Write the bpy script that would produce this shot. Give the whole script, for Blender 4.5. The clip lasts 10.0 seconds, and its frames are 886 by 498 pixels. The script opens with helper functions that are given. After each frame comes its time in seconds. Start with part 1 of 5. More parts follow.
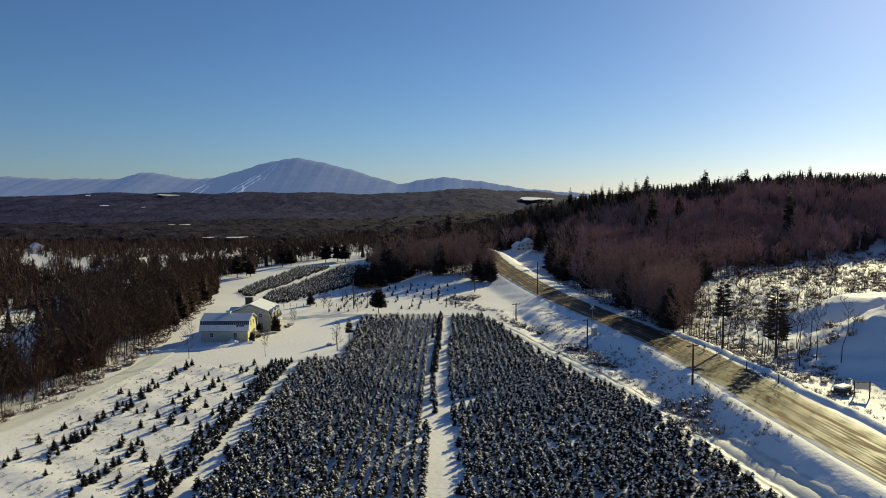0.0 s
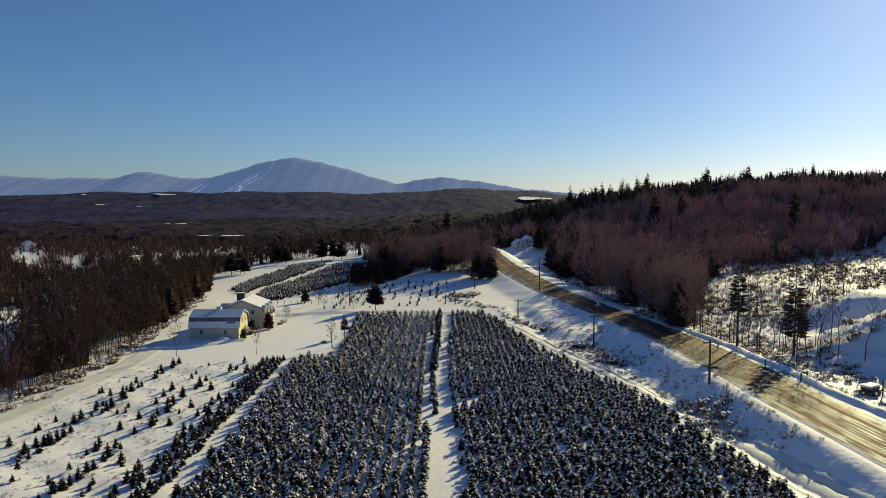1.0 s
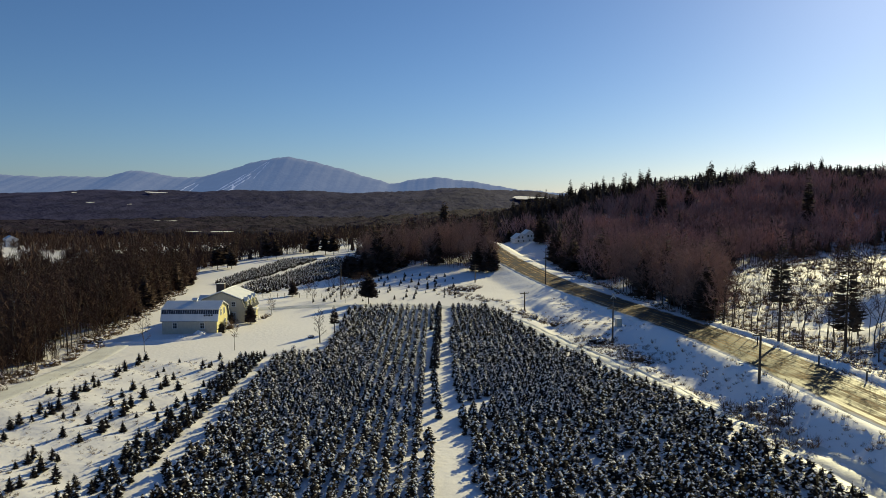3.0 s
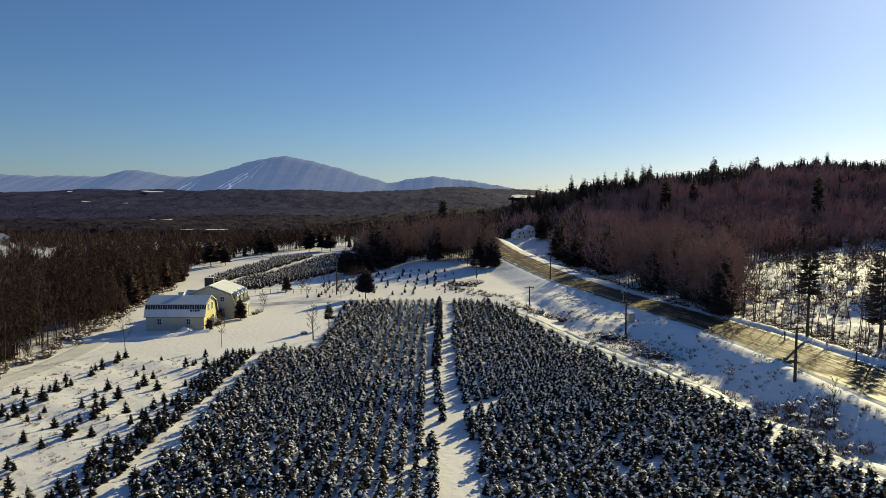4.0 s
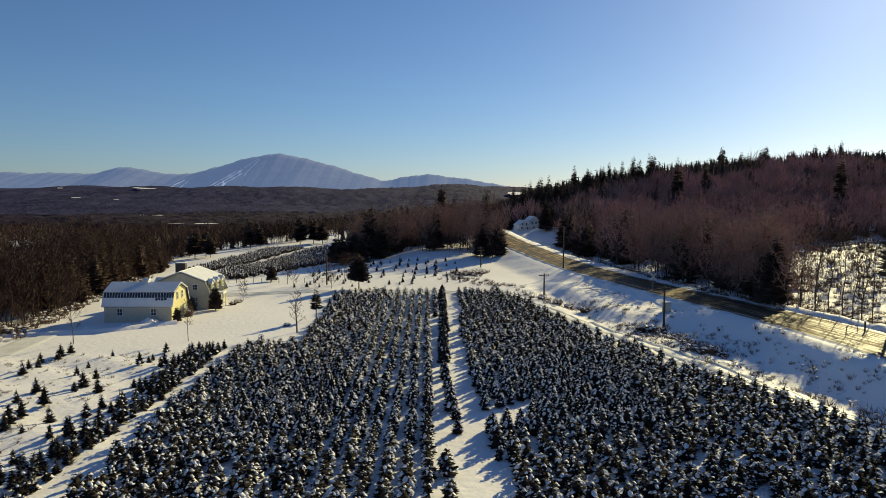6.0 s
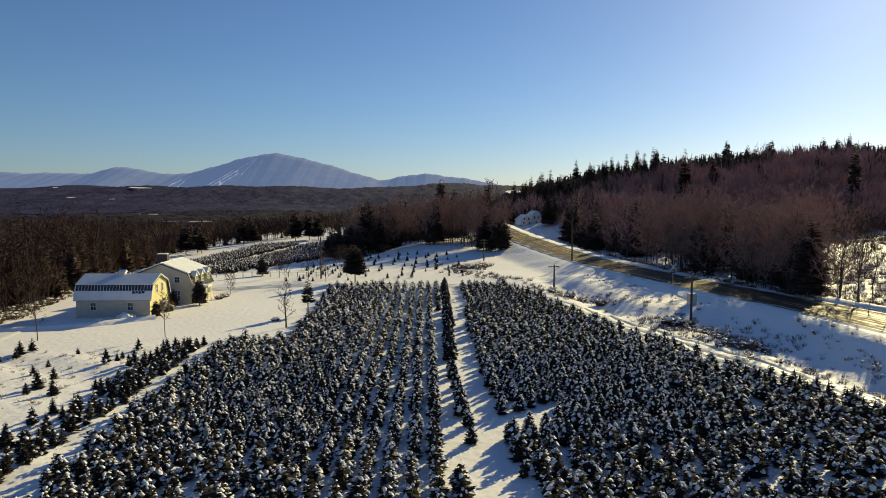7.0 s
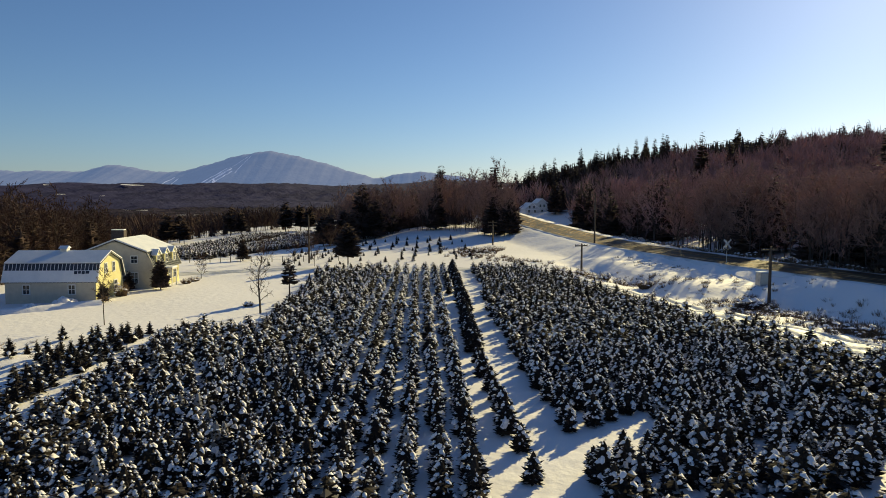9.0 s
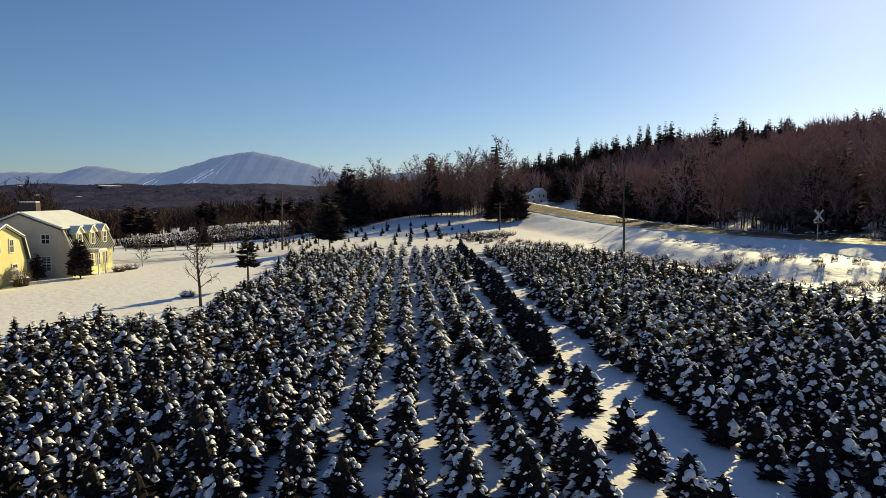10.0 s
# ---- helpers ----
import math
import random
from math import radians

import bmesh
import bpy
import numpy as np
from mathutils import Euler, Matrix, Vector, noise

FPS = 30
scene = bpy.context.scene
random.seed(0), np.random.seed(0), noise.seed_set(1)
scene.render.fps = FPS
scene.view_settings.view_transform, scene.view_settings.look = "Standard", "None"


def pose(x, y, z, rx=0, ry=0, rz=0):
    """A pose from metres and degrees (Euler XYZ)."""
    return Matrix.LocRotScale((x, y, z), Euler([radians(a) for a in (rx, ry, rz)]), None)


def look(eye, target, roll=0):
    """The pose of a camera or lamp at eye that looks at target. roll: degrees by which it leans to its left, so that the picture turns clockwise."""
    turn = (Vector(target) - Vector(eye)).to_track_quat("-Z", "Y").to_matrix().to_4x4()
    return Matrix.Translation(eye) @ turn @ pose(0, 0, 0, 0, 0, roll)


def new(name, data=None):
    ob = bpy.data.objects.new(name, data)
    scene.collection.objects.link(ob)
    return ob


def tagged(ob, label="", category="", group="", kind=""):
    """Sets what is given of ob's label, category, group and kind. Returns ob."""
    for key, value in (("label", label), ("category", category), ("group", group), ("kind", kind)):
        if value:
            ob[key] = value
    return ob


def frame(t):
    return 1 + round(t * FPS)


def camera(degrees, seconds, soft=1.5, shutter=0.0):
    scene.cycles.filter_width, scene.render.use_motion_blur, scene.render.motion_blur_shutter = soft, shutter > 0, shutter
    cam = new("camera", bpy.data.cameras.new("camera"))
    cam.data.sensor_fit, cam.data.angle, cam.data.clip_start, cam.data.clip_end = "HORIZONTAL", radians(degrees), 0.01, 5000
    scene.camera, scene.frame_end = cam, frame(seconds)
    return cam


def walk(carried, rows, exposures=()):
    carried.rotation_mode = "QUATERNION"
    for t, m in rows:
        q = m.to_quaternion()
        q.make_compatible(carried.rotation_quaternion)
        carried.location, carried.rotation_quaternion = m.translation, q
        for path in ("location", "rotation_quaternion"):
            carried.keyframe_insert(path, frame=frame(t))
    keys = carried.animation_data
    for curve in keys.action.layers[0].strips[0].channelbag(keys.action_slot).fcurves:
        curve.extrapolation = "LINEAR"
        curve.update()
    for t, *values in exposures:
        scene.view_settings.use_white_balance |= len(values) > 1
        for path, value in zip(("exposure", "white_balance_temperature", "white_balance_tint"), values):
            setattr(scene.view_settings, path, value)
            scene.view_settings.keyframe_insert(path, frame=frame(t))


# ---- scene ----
cam = camera(65.5, 10.0, soft=0.9)
PATH = [
    (0.0, (-0.220, 1.187, 34.685), (-0.218, 3.181, 34.534), -0.30),
    (0.5, (-0.519, 4.211, 33.669), (-0.513, 6.205, 33.518), -0.20),
    (1.0, (-0.762, 7.541, 32.701), (-0.752, 9.536, 32.551), -0.20),
    (1.5, (-1.117, 10.965, 31.675), (-1.099, 12.960, 31.525), -0.20),
    (2.0, (-1.342, 14.507, 30.631), (-1.323, 16.501, 30.482), -0.10),
    (2.5, (-1.741, 18.236, 29.618), (-1.717, 20.231, 29.470), -0.00),
    (4.0, (-2.654, 29.811, 26.333), (-2.619, 31.805, 26.184), 0.00),
    (4.5, (-2.976, 33.834, 25.256), (-2.936, 35.828, 25.106), -0.00),
    (5.0, (-3.294, 37.911, 24.253), (-3.250, 39.905, 24.103), -0.00),
    (5.5, (-3.736, 42.328, 23.094), (-3.688, 44.321, 22.942), 0.10),
    (7.0, (-4.723, 56.109, 19.359), (-4.665, 58.103, 19.206), 0.00),
    (7.5, (-5.148, 60.656, 18.109), (-5.085, 62.649, 17.953), 0.00),
    (8.0, (-5.372, 65.190, 17.003), (-5.312, 67.183, 16.841), -0.00),
    (8.5, (-5.926, 69.843, 15.666), (-5.857, 71.836, 15.510), -0.00),
    (9.0, (-6.243, 74.367, 14.432), (-6.170, 76.360, 14.276), 0.00),
    (9.5, (-6.582, 79.177, 13.237), (-6.507, 81.169, 13.081), 0.00),
    (9.6, (-6.661, 81.431, 12.577), (-6.579, 83.423, 12.426), 0.03),
    (9.7, (-6.930, 85.151, 11.729), (-6.840, 87.143, 11.577), 0.05),
    (9.8, (-7.330, 88.871, 11.001), (-7.229, 90.862, 10.848), 0.00),
    (9.9, (-7.760, 92.591, 10.422), (-7.649, 94.582, 10.270), -0.08),
    (10.0, (-8.200, 96.311, 9.876), (-8.081, 98.303, 9.724), -0.18),
]
walk(cam, [(t, look(eye, target, roll)) for t, eye, target, roll in PATH], [(0.0, 0.20, 5740, 9.5), (4.0, 0.29, 5900, 10.5), (7.0, 0.40, 6140, 11), (10.0, 0.48, 6300, 11.5)])

# ---------------------------------------------------------------- light
SUN_AZ, SUN_EL = radians(36.7), radians(20.0)       # to the right of the flight line, low winter sun
to_sun = Vector((math.sin(SUN_AZ) * math.cos(SUN_EL), math.cos(SUN_AZ) * math.cos(SUN_EL), math.sin(SUN_EL)))
world = bpy.data.worlds.new("winter_sky")
scene.world = world
world.use_nodes = True
wn = world.node_tree
sky = wn.nodes.new("ShaderNodeTexSky")
sky.sky_type = 'NISHITA'
sky.sun_disc = False
sky.sun_elevation, sky.sun_rotation = SUN_EL, SUN_AZ
sky.altitude, sky.air_density, sky.dust_density, sky.ozone_density = 400, 0.95, 0.4, 5.0
wn.nodes["Background"].inputs["Strength"].default_value = 0.0605
wn.links.new(sky.outputs[0], wn.nodes["Background"].inputs["Color"])
sun = new("sun", bpy.data.lights.new("sun", 'SUN'))
sun.data.energy, sun.data.angle, sun.data.color = 4.6, radians(0.53), (1.0, 0.838, 0.39)
sun.matrix_world = look(to_sun * 400, (0, 0, 0))


# ---------------------------------------------------------------- materials
def material(name, base, rough=0.8, metal=0.0, second=None, scale=1.0, fine=0.0, bump=0.0, island=0.0, per_object=0.0, mixat=(0.4, 0.65), spec=0.3, coat=0.0, dust=0.0):
    """A procedural surface: two base colours mixed by noise at two scales, with relief."""
    m = bpy.data.materials.new(name)
    m.use_nodes = True
    nt = m.node_tree
    b = nt.nodes["Principled BSDF"]
    b.inputs["Roughness"].default_value, b.inputs["Metallic"].default_value = rough, metal
    b.inputs["Specular IOR Level"].default_value = spec
    b.inputs["Coat Weight"].default_value = coat
    co = nt.nodes.new("ShaderNodeTexCoord")
    n1 = nt.nodes.new("ShaderNodeTexNoise")
    n1.inputs["Scale"].default_value, n1.inputs["Detail"].default_value, n1.inputs["Roughness"].default_value = scale, 6, 0.6
    nt.links.new(co.outputs["Object"], n1.inputs["Vector"])
    ramp = nt.nodes.new("ShaderNodeMapRange")
    ramp.inputs["From Min"].default_value, ramp.inputs["From Max"].default_value = mixat
    nt.links.new(n1.outputs["Fac"], ramp.inputs["Value"])
    mix = nt.nodes.new("ShaderNodeMix")
    mix.data_type = 'RGBA'
    mix.inputs[6].default_value = (*base, 1)
    mix.inputs[7].default_value = (*(second or [c * 0.75 for c in base]), 1)
    nt.links.new(ramp.outputs[0], mix.inputs[0])
    out = mix.outputs[2]
    if island or per_object:
        rnd = nt.nodes.new("ShaderNodeNewGeometry" if island else "ShaderNodeObjectInfo")
        mr = nt.nodes.new("ShaderNodeMapRange")
        k = island or per_object
        mr.inputs["To Min"].default_value, mr.inputs["To Max"].default_value = 1 - k, 1 + k
        nt.links.new(rnd.outputs["Random Per Island" if island else "Random"], mr.inputs["Value"])
        hs = nt.nodes.new("ShaderNodeHueSaturation")
        nt.links.new(mr.outputs[0], hs.inputs["Value"])
        nt.links.new(out, hs.inputs["Color"])
        out = hs.outputs[0]
        if dust:      # sprays powdered with snow
            dr = nt.nodes.new("ShaderNodeMapRange")
            dr.inputs["From Min"].default_value, dr.inputs["From Max"].default_value, dr.inputs["To Max"].default_value = 1 - dust, 1.0, 0.55
            nt.links.new(rnd.outputs["Random Per Island"], dr.inputs["Value"])
            dm = nt.nodes.new("ShaderNodeMix")
            dm.data_type = 'RGBA'
            dm.inputs[7].default_value = (0.62, 0.62, 0.64, 1)
            nt.links.new(dr.outputs[0], dm.inputs[0])
            nt.links.new(out, dm.inputs[6])
            out = dm.outputs[2]
    nt.links.new(out, b.inputs["Base Color"])
    if bump:
        n2 = nt.nodes.new("ShaderNodeTexNoise")
        n2.inputs["Scale"].default_value, n2.inputs["Detail"].default_value = fine or scale * 8, 4
        nt.links.new(co.outputs["Object"], n2.inputs["Vector"])
        bp = nt.nodes.new("ShaderNodeBump")
        bp.inputs["Strength"].default_value, bp.inputs["Distance"].default_value = 1.0, bump
        nt.links.new(n2.outputs["Fac"], bp.inputs["Height"])
        nt.links.new(bp.outputs[0], b.inputs["Normal"])
    return m


M = dict(
    snow=material("snow", (0.95, 0.915, 0.925), 0.7, second=(0.91, 0.875, 0.89), scale=0.08, fine=1.3, bump=0.07, mixat=(0.35, 0.7)),
    clump=material("snow_clump", (0.95, 0.91, 0.92), 0.7, second=(0.88, 0.845, 0.86), scale=3.0, fine=12, bump=0.03),
    roofsnow=material("roof_snow", (0.84, 0.84, 0.86), 0.65, second=(0.74, 0.76, 0.80), scale=0.7, fine=5, bump=0.03),
    needle=material("fir_needles", (0.028, 0.023, 0.023), 0.95, second=(0.046, 0.038, 0.030), scale=1.2, island=0.4, spec=0.04, dust=0.13),
    spruce=material("spruce_needles", (0.075, 0.054, 0.045), 0.95, second=(0.105, 0.072, 0.060), scale=0.3, island=0.3, spec=0.03),
    bark=material("bark", (0.085, 0.066, 0.055), 0.9, second=(0.055, 0.043, 0.037), scale=3, fine=20, bump=0.02),
    # twig and brown are lightened for the flare veil over the right-hand woods
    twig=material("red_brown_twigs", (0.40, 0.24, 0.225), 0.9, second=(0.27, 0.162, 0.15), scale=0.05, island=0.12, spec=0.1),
    # dusk is a darkened copy of the twigs, for the dim left side
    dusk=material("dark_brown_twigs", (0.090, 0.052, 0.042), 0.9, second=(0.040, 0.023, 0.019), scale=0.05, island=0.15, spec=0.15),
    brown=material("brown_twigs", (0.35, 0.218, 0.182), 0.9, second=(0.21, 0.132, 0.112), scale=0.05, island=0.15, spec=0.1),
    larch=material("larch_twigs", (0.11, 0.080, 0.058), 0.95, second=(0.05, 0.04, 0.03), scale=0.5, island=0.4, spec=0.03),
    birch=material("pale_bark", (0.42, 0.38, 0.34), 0.8, second=(0.2, 0.17, 0.15), scale=4),
    brush=material("dry_brush", (0.22, 0.15, 0.09), 0.9, second=(0.12, 0.08, 0.055), scale=0.6, island=0.3, spec=0.15),
    pole=material("weathered_pole", (0.06, 0.048, 0.04), 0.85, second=(0.1, 0.08, 0.065), scale=2.5, fine=30, bump=0.01),
    white=material("white_paint", (0.75, 0.75, 0.73), 0.6, second=(0.62, 0.62, 0.6), scale=1.5, fine=20, bump=0.003),
    # one siding paint in two colours: yellow as sunlit, grey-cream as shaded (also plain trim)
    yellow=material("pale_yellow_siding", (0.70, 0.63, 0.30), 0.65, second=(0.63, 0.56, 0.25), scale=0.8, fine=14, bump=0.004),
    trim=material("cream_clapboard", (0.60, 0.545, 0.44), 0.6, second=(0.53, 0.48, 0.385), scale=1.5),
    metal=material("standing_seam_roof", (0.035, 0.045, 0.07), 0.5, 0.2, second=(0.055, 0.065, 0.09), scale=1.0, fine=10, bump=0.004),
    brick=material("brick", (0.115, 0.082, 0.07), 0.85, second=(0.075, 0.057, 0.05), scale=4, fine=20, bump=0.01),
    glass=material("window_glass", (0.025, 0.03, 0.035), 0.12, second=(0.05, 0.055, 0.06), scale=0.7, spec=0.6),
    steel=material("galvanised_steel", (0.5, 0.5, 0.5), 0.45, 0.8, second=(0.36, 0.36, 0.37), scale=2.0),
    # purple and blue in these two base colours stand for haze, more on the ridge
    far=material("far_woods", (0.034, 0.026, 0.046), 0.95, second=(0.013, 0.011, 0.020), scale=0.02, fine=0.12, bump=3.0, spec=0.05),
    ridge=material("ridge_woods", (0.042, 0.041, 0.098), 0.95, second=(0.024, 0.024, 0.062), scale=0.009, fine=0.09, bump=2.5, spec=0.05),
    blue=material("blue_white_siding", (0.70, 0.69, 0.70), 0.7, second=(0.60, 0.59, 0.61), scale=1.0),
    tarp=material("dark_tarp", (0.05, 0.05, 0.055), 0.6, second=(0.09, 0.085, 0.08), scale=2.0, fine=8, bump=0.03),
)


# ---------------------------------------------------------------- mesh helpers
def part(name, bm, mat, parent=None, label=""):
    """Links a bmesh as one mesh object, under parent where one is given."""
    me = bpy.data.meshes.new(name)
    bm.to_mesh(me)
    bm.free()
    ob = new(name, me)
    for m in (mat if isinstance(mat, (list, tuple)) else [mat]):
        me.materials.append(m)
    if parent:
        ob.parent = parent
    if label:
        ob["label"] = label
    return ob


def shared(name, me, parent):
    ob = new(name, me)
    ob.parent = parent
    return ob


def thing(name, m, label, category, group="", kind=""):
    ob = new(name)
    ob.empty_display_size = 0.5
    ob.matrix_world = m
    return tagged(ob, label, category, group, kind)


def np_mesh(name, verts, tris, mats, index=None, smooth=False, smooth_slot=None):
    me = bpy.data.meshes.new(name)
    v, f = np.asarray(verts, np.float32), np.asarray(tris, np.int32)
    k = f.shape[1]
    me.vertices.add(len(v))
    me.vertices.foreach_set("co", v.ravel())
    me.loops.add(f.size)
    me.loops.foreach_set("vertex_index", f.ravel())
    me.polygons.add(len(f))
    me.polygons.foreach_set("loop_start", np.arange(0, f.size, k, dtype=np.int32))
    for m in mats:
        me.materials.append(m)
    if index is not None:
        me.polygons.foreach_set("material_index", np.asarray(index, np.int32))
    me.polygons.foreach_set("use_smooth", np.full(len(f), smooth) if index is None or smooth_slot is None else np.asarray(index) == smooth_slot)
    me.update(calc_edges=True)
    return me


def box(bm, x0, x1, y0, y1, z0, z1):
    v = [bm.verts.new(p) for p in ((x0, y0, z0), (x1, y0, z0), (x1, y1, z0), (x0, y1, z0), (x0, y0, z1), (x1, y0, z1), (x1, y1, z1), (x0, y1, z1))]
    for f in ((3, 2, 1, 0), (4, 5, 6, 7), (0, 1, 5, 4), (1, 2, 6, 5), (2, 3, 7, 6), (3, 0, 4, 7)):
        bm.faces.new([v[i] for i in f])
    return v


def boxed(x0, x1, y0, y1, z0, z1, bevel=0.0):
    bm = bmesh.new()
    box(bm, x0, x1, y0, y1, z0, z1)
    if bevel:
        bmesh.ops.bevel(bm, geom=bm.edges[:], offset=bevel, segments=2, affect='EDGES', profile=0.6)
    return bm


def tube(bm, a, b, ra, rb, n=7, cap=True):
    a, b = Vector(a), Vector(b)
    q = (b - a).to_track_quat("Z", "X")
    rings = [[bm.verts.new(p + q @ Vector((r * math.cos(i * math.tau / n), r * math.sin(i * math.tau / n), 0))) for i in range(n)] for p, r in ((a, ra), (b, rb))]
    for i in range(n):
        bm.faces.new((rings[0][i], rings[0][(i + 1) % n], rings[1][(i + 1) % n], rings[1][i]))
    if cap:
        bm.faces.new(rings[1])
        bm.faces.new(rings[0][::-1])


def prism(bm, outline, a, b, axis):
    """Solid between two planes: outline in (u, z), axis 'x' or 'y' is the way it is pushed."""
    def at(u, z, w):
        return (w, u, z) if axis == 'x' else (u, w, z)
    A = [bm.verts.new(at(u, z, a)) for u, z in outline]
    B = [bm.verts.new(at(u, z, b)) for u, z in outline]
    n = len(outline)
    fs = [bm.faces.new(A), bm.faces.new(B[::-1])]
    for i in range(n):
        fs.append(bm.faces.new((A[i], B[i], B[(i + 1) % n], A[(i + 1) % n])))
    bmesh.ops.recalc_face_normals(bm, faces=fs)


# ---------------------------------------------------------------- the lie of the land
def smooth(a, b, v):
    t = np.clip((np.asarray(v, float) - a) / (b - a), 0, 1)
    return t * t * (3 - 2 * t)


ROAD = [(52, 20, 6.7), (48.5, 55, 6.4), (46, 91, 6.2), (45.3, 107, 6.2), (45, 124, 5.9), (43.4, 144, 5.4), (39.9, 170, 4.8), (33.7, 204, 4.7),
        (29.5, 228, 5.4), (24.3, 259, 6.9), (21.3, 288, 8.2), (20.5, 320, 9.2), (10, 370, 9.2), (-14, 430, 8.0)]
_y = np.arange(-40.0, 460.0, 2.0)
_k = np.ones(9) / 9
_rx, _rz = (np.convolve(np.pad(np.interp(_y, [p[1] for p in ROAD], [p[i] for p in ROAD]), 4, mode="edge"), _k, mode="valid") for i in (0, 2))


def road_x(y):
    return np.interp(y, _y, _rx)


def road_z(y):
    return np.interp(y, _y, _rz)


def wav(x, y, s, a, seed):
    return a * (np.sin(x / s + seed) * np.cos(y / s * 1.3 + 2 * seed) + 0.6 * np.sin((x * 0.6 + y) / s * 1.9 + 3 * seed))


def height(x, y):
    x, y = np.asarray(x, float), np.asarray(y, float)
    rx = road_x(y)
    d = x - rx
    h = 2.5 + 0.024 * np.clip(x, -70, 30) + 0.022 * np.clip(140 - y, 0, 90) * smooth(5, 38, x)
    h = h - 6.0 * smooth(-64, -150, x) - 3.0 * smooth(200, 300, y) * smooth(10, -40, x)
    h = h + 3.2 * np.exp(-((x + 4) / 26) ** 2 - ((y - 275) / 42) ** 2)
    hx = x - np.minimum(rx, 22) - 6
    hill = 19.5 * smooth(10, 265, hx) * smooth(255, 445, y) + 4 * smooth(8, 70, hx) + 10 * smooth(285, 410, y) * smooth(25, 105, x) + 6 * np.exp(-((x - 165) / 55) ** 2 - ((y - 345) / 45) ** 2)
    h = h + hill * smooth(900, 560, y)
    w = np.where(d > 0, 1 - smooth(5.5, 18, d), 1 - np.clip((-d - 5.6) / 7.6, 0, 1))      # the bank falls straight to the lane
    w = w * smooth(470, 400, y)
    h = h * (1 - w) + road_z(y) * w + 0.45 * np.exp(-((d + 6.6) / 1.1) ** 2) * smooth(150, 140, y)
    h = h - 1.1 * np.exp(-((d + 11.4) / 3.0) ** 2) * smooth(150, 138, y)
    # the level crossing's shelf between the line and the road, with a bank below it
    shelf = smooth(-19.5, -14.5, d - 0.10 * (y - 165)) * smooth(-5.0, -6.5, d) * smooth(147, 152, y) * smooth(200, 186, y)
    h = h * (1 - shelf) + (4.1 - 0.008 * (y - 150)) * shelf
    h = h - 0.9 * np.exp(-((d + 17.5 - 0.10 * (y - 165)) / 3.0) ** 2) * smooth(147, 152, y) * smooth(200, 186, y) * (1 - shelf)
    e = np.hypot((x - 97) / 39, (y - 123) / 20) + 0.03 * np.sin(np.arctan2(y - 123, x - 97) * 5)
    h = h + 8.6 * np.clip((1.0 - e) / 0.62, 0, 1) * (1 + 0.05 * np.sin(x / 3.1) * np.sin(y / 2.3 + x / 5))
    h = h + 5.2 * np.clip(1.6 * (1 - np.hypot((x - 99) / 30, (y - 152) / 14)), 0, 1)
    h = h + wav(x, y, 9.0, 0.10, 1.0) * (1 - w) + wav(x, y, 37.0, 0.15, 2.0) * (1 - w) * smooth(60, 120, np.abs(x)) 
    rough = smooth(12, 22, x) * smooth(5.8, 7.5, np.abs(d)) * smooth(420, 300, y)
    rough = rough + 1.5 * smooth(-62, -56, x) * smooth(-27, -30, x) * smooth(140, 132, y)
    h = h + rough * (wav(x, y, 0.9, 0.09, 3.0) + wav(x, y, 2.3, 0.10, 5.0))
    open_ = smooth(55, 64, x) * smooth(320, 280, y) * smooth(95, 112, y)
    h = h + open_ * (wav(x, y, 0.95, 0.25, 7.0) + wav(x, y, 2.1, 0.22, 9.0))
    far = smooth(420, 1100, y)
    h = h - 14 * far + 0.5 * wav(x, y, 160.0, 4.0, 4.0) * far
    h = h + far * (62 + wav(x, y, 420.0, 7.0, 1.7)) * smooth(1250, 2300, y + 0.12 * x) * (1 - 0.7 * smooth(220, 560, x))
    h = h + far * 16 * np.exp(-((y - 1050 - 0.25 * x) / 170) ** 2) * (0.6 + 0.4 * np.sin(x / 170.0))
    h = h + far * 5 * np.sin(x / 131.0 + 1) * np.sin(x / 57.0) * smooth(1500, 2200, y)
    h = h + 30 * smooth(320, 1200, x) * smooth(250, 700, y)
    h = h + 2.6 * np.exp(-((x - 42) / 15) ** 2 - ((y - 360) / 22) ** 2) * smooth(6, 14, d)      # the yard of the house up the road
    return h


def ground_z(x, y):
    return float(height(x, y))


def lines(*spans):
    out = []
    for a, b, n in spans:
        out += list(np.linspace(a, b, n, endpoint=False))
    return np.array(out + [spans[-1][1]])


gx = lines((-4600, -1500, 14), (-1500, -400, 24), (-400, -140, 30), (-140, -66, 30), (-66, 14, 54), (14, 112, 80), (112, 130, 9), (130, 330, 60), (330, 1200, 26), (1200, 4600, 16))
gy = lines((-600, 20, 12), (20, 64, 16), (64, 200, 96), (200, 330, 60), (330, 600, 44), (600, 1600, 50), (1600, 2600, 28), (2600, 4200, 8))
XX, YY = np.meshgrid(gx, gy)
ZZ = height(XX, YY)
nx, ny = len(gx), len(gy)
ii = (np.arange(ny - 1)[:, None] * nx + np.arange(nx - 1)[None, :]).ravel()
ground = new("ground", np_mesh("ground", np.stack([XX, YY, ZZ], -1).reshape(-1, 3), np.stack([ii, ii + 1, ii + nx + 1, ii + nx], -1), [M["snow"]], smooth=True))
tagged(ground, "snow-covered rolling farmland running to the valley", "ground", kind="structure")


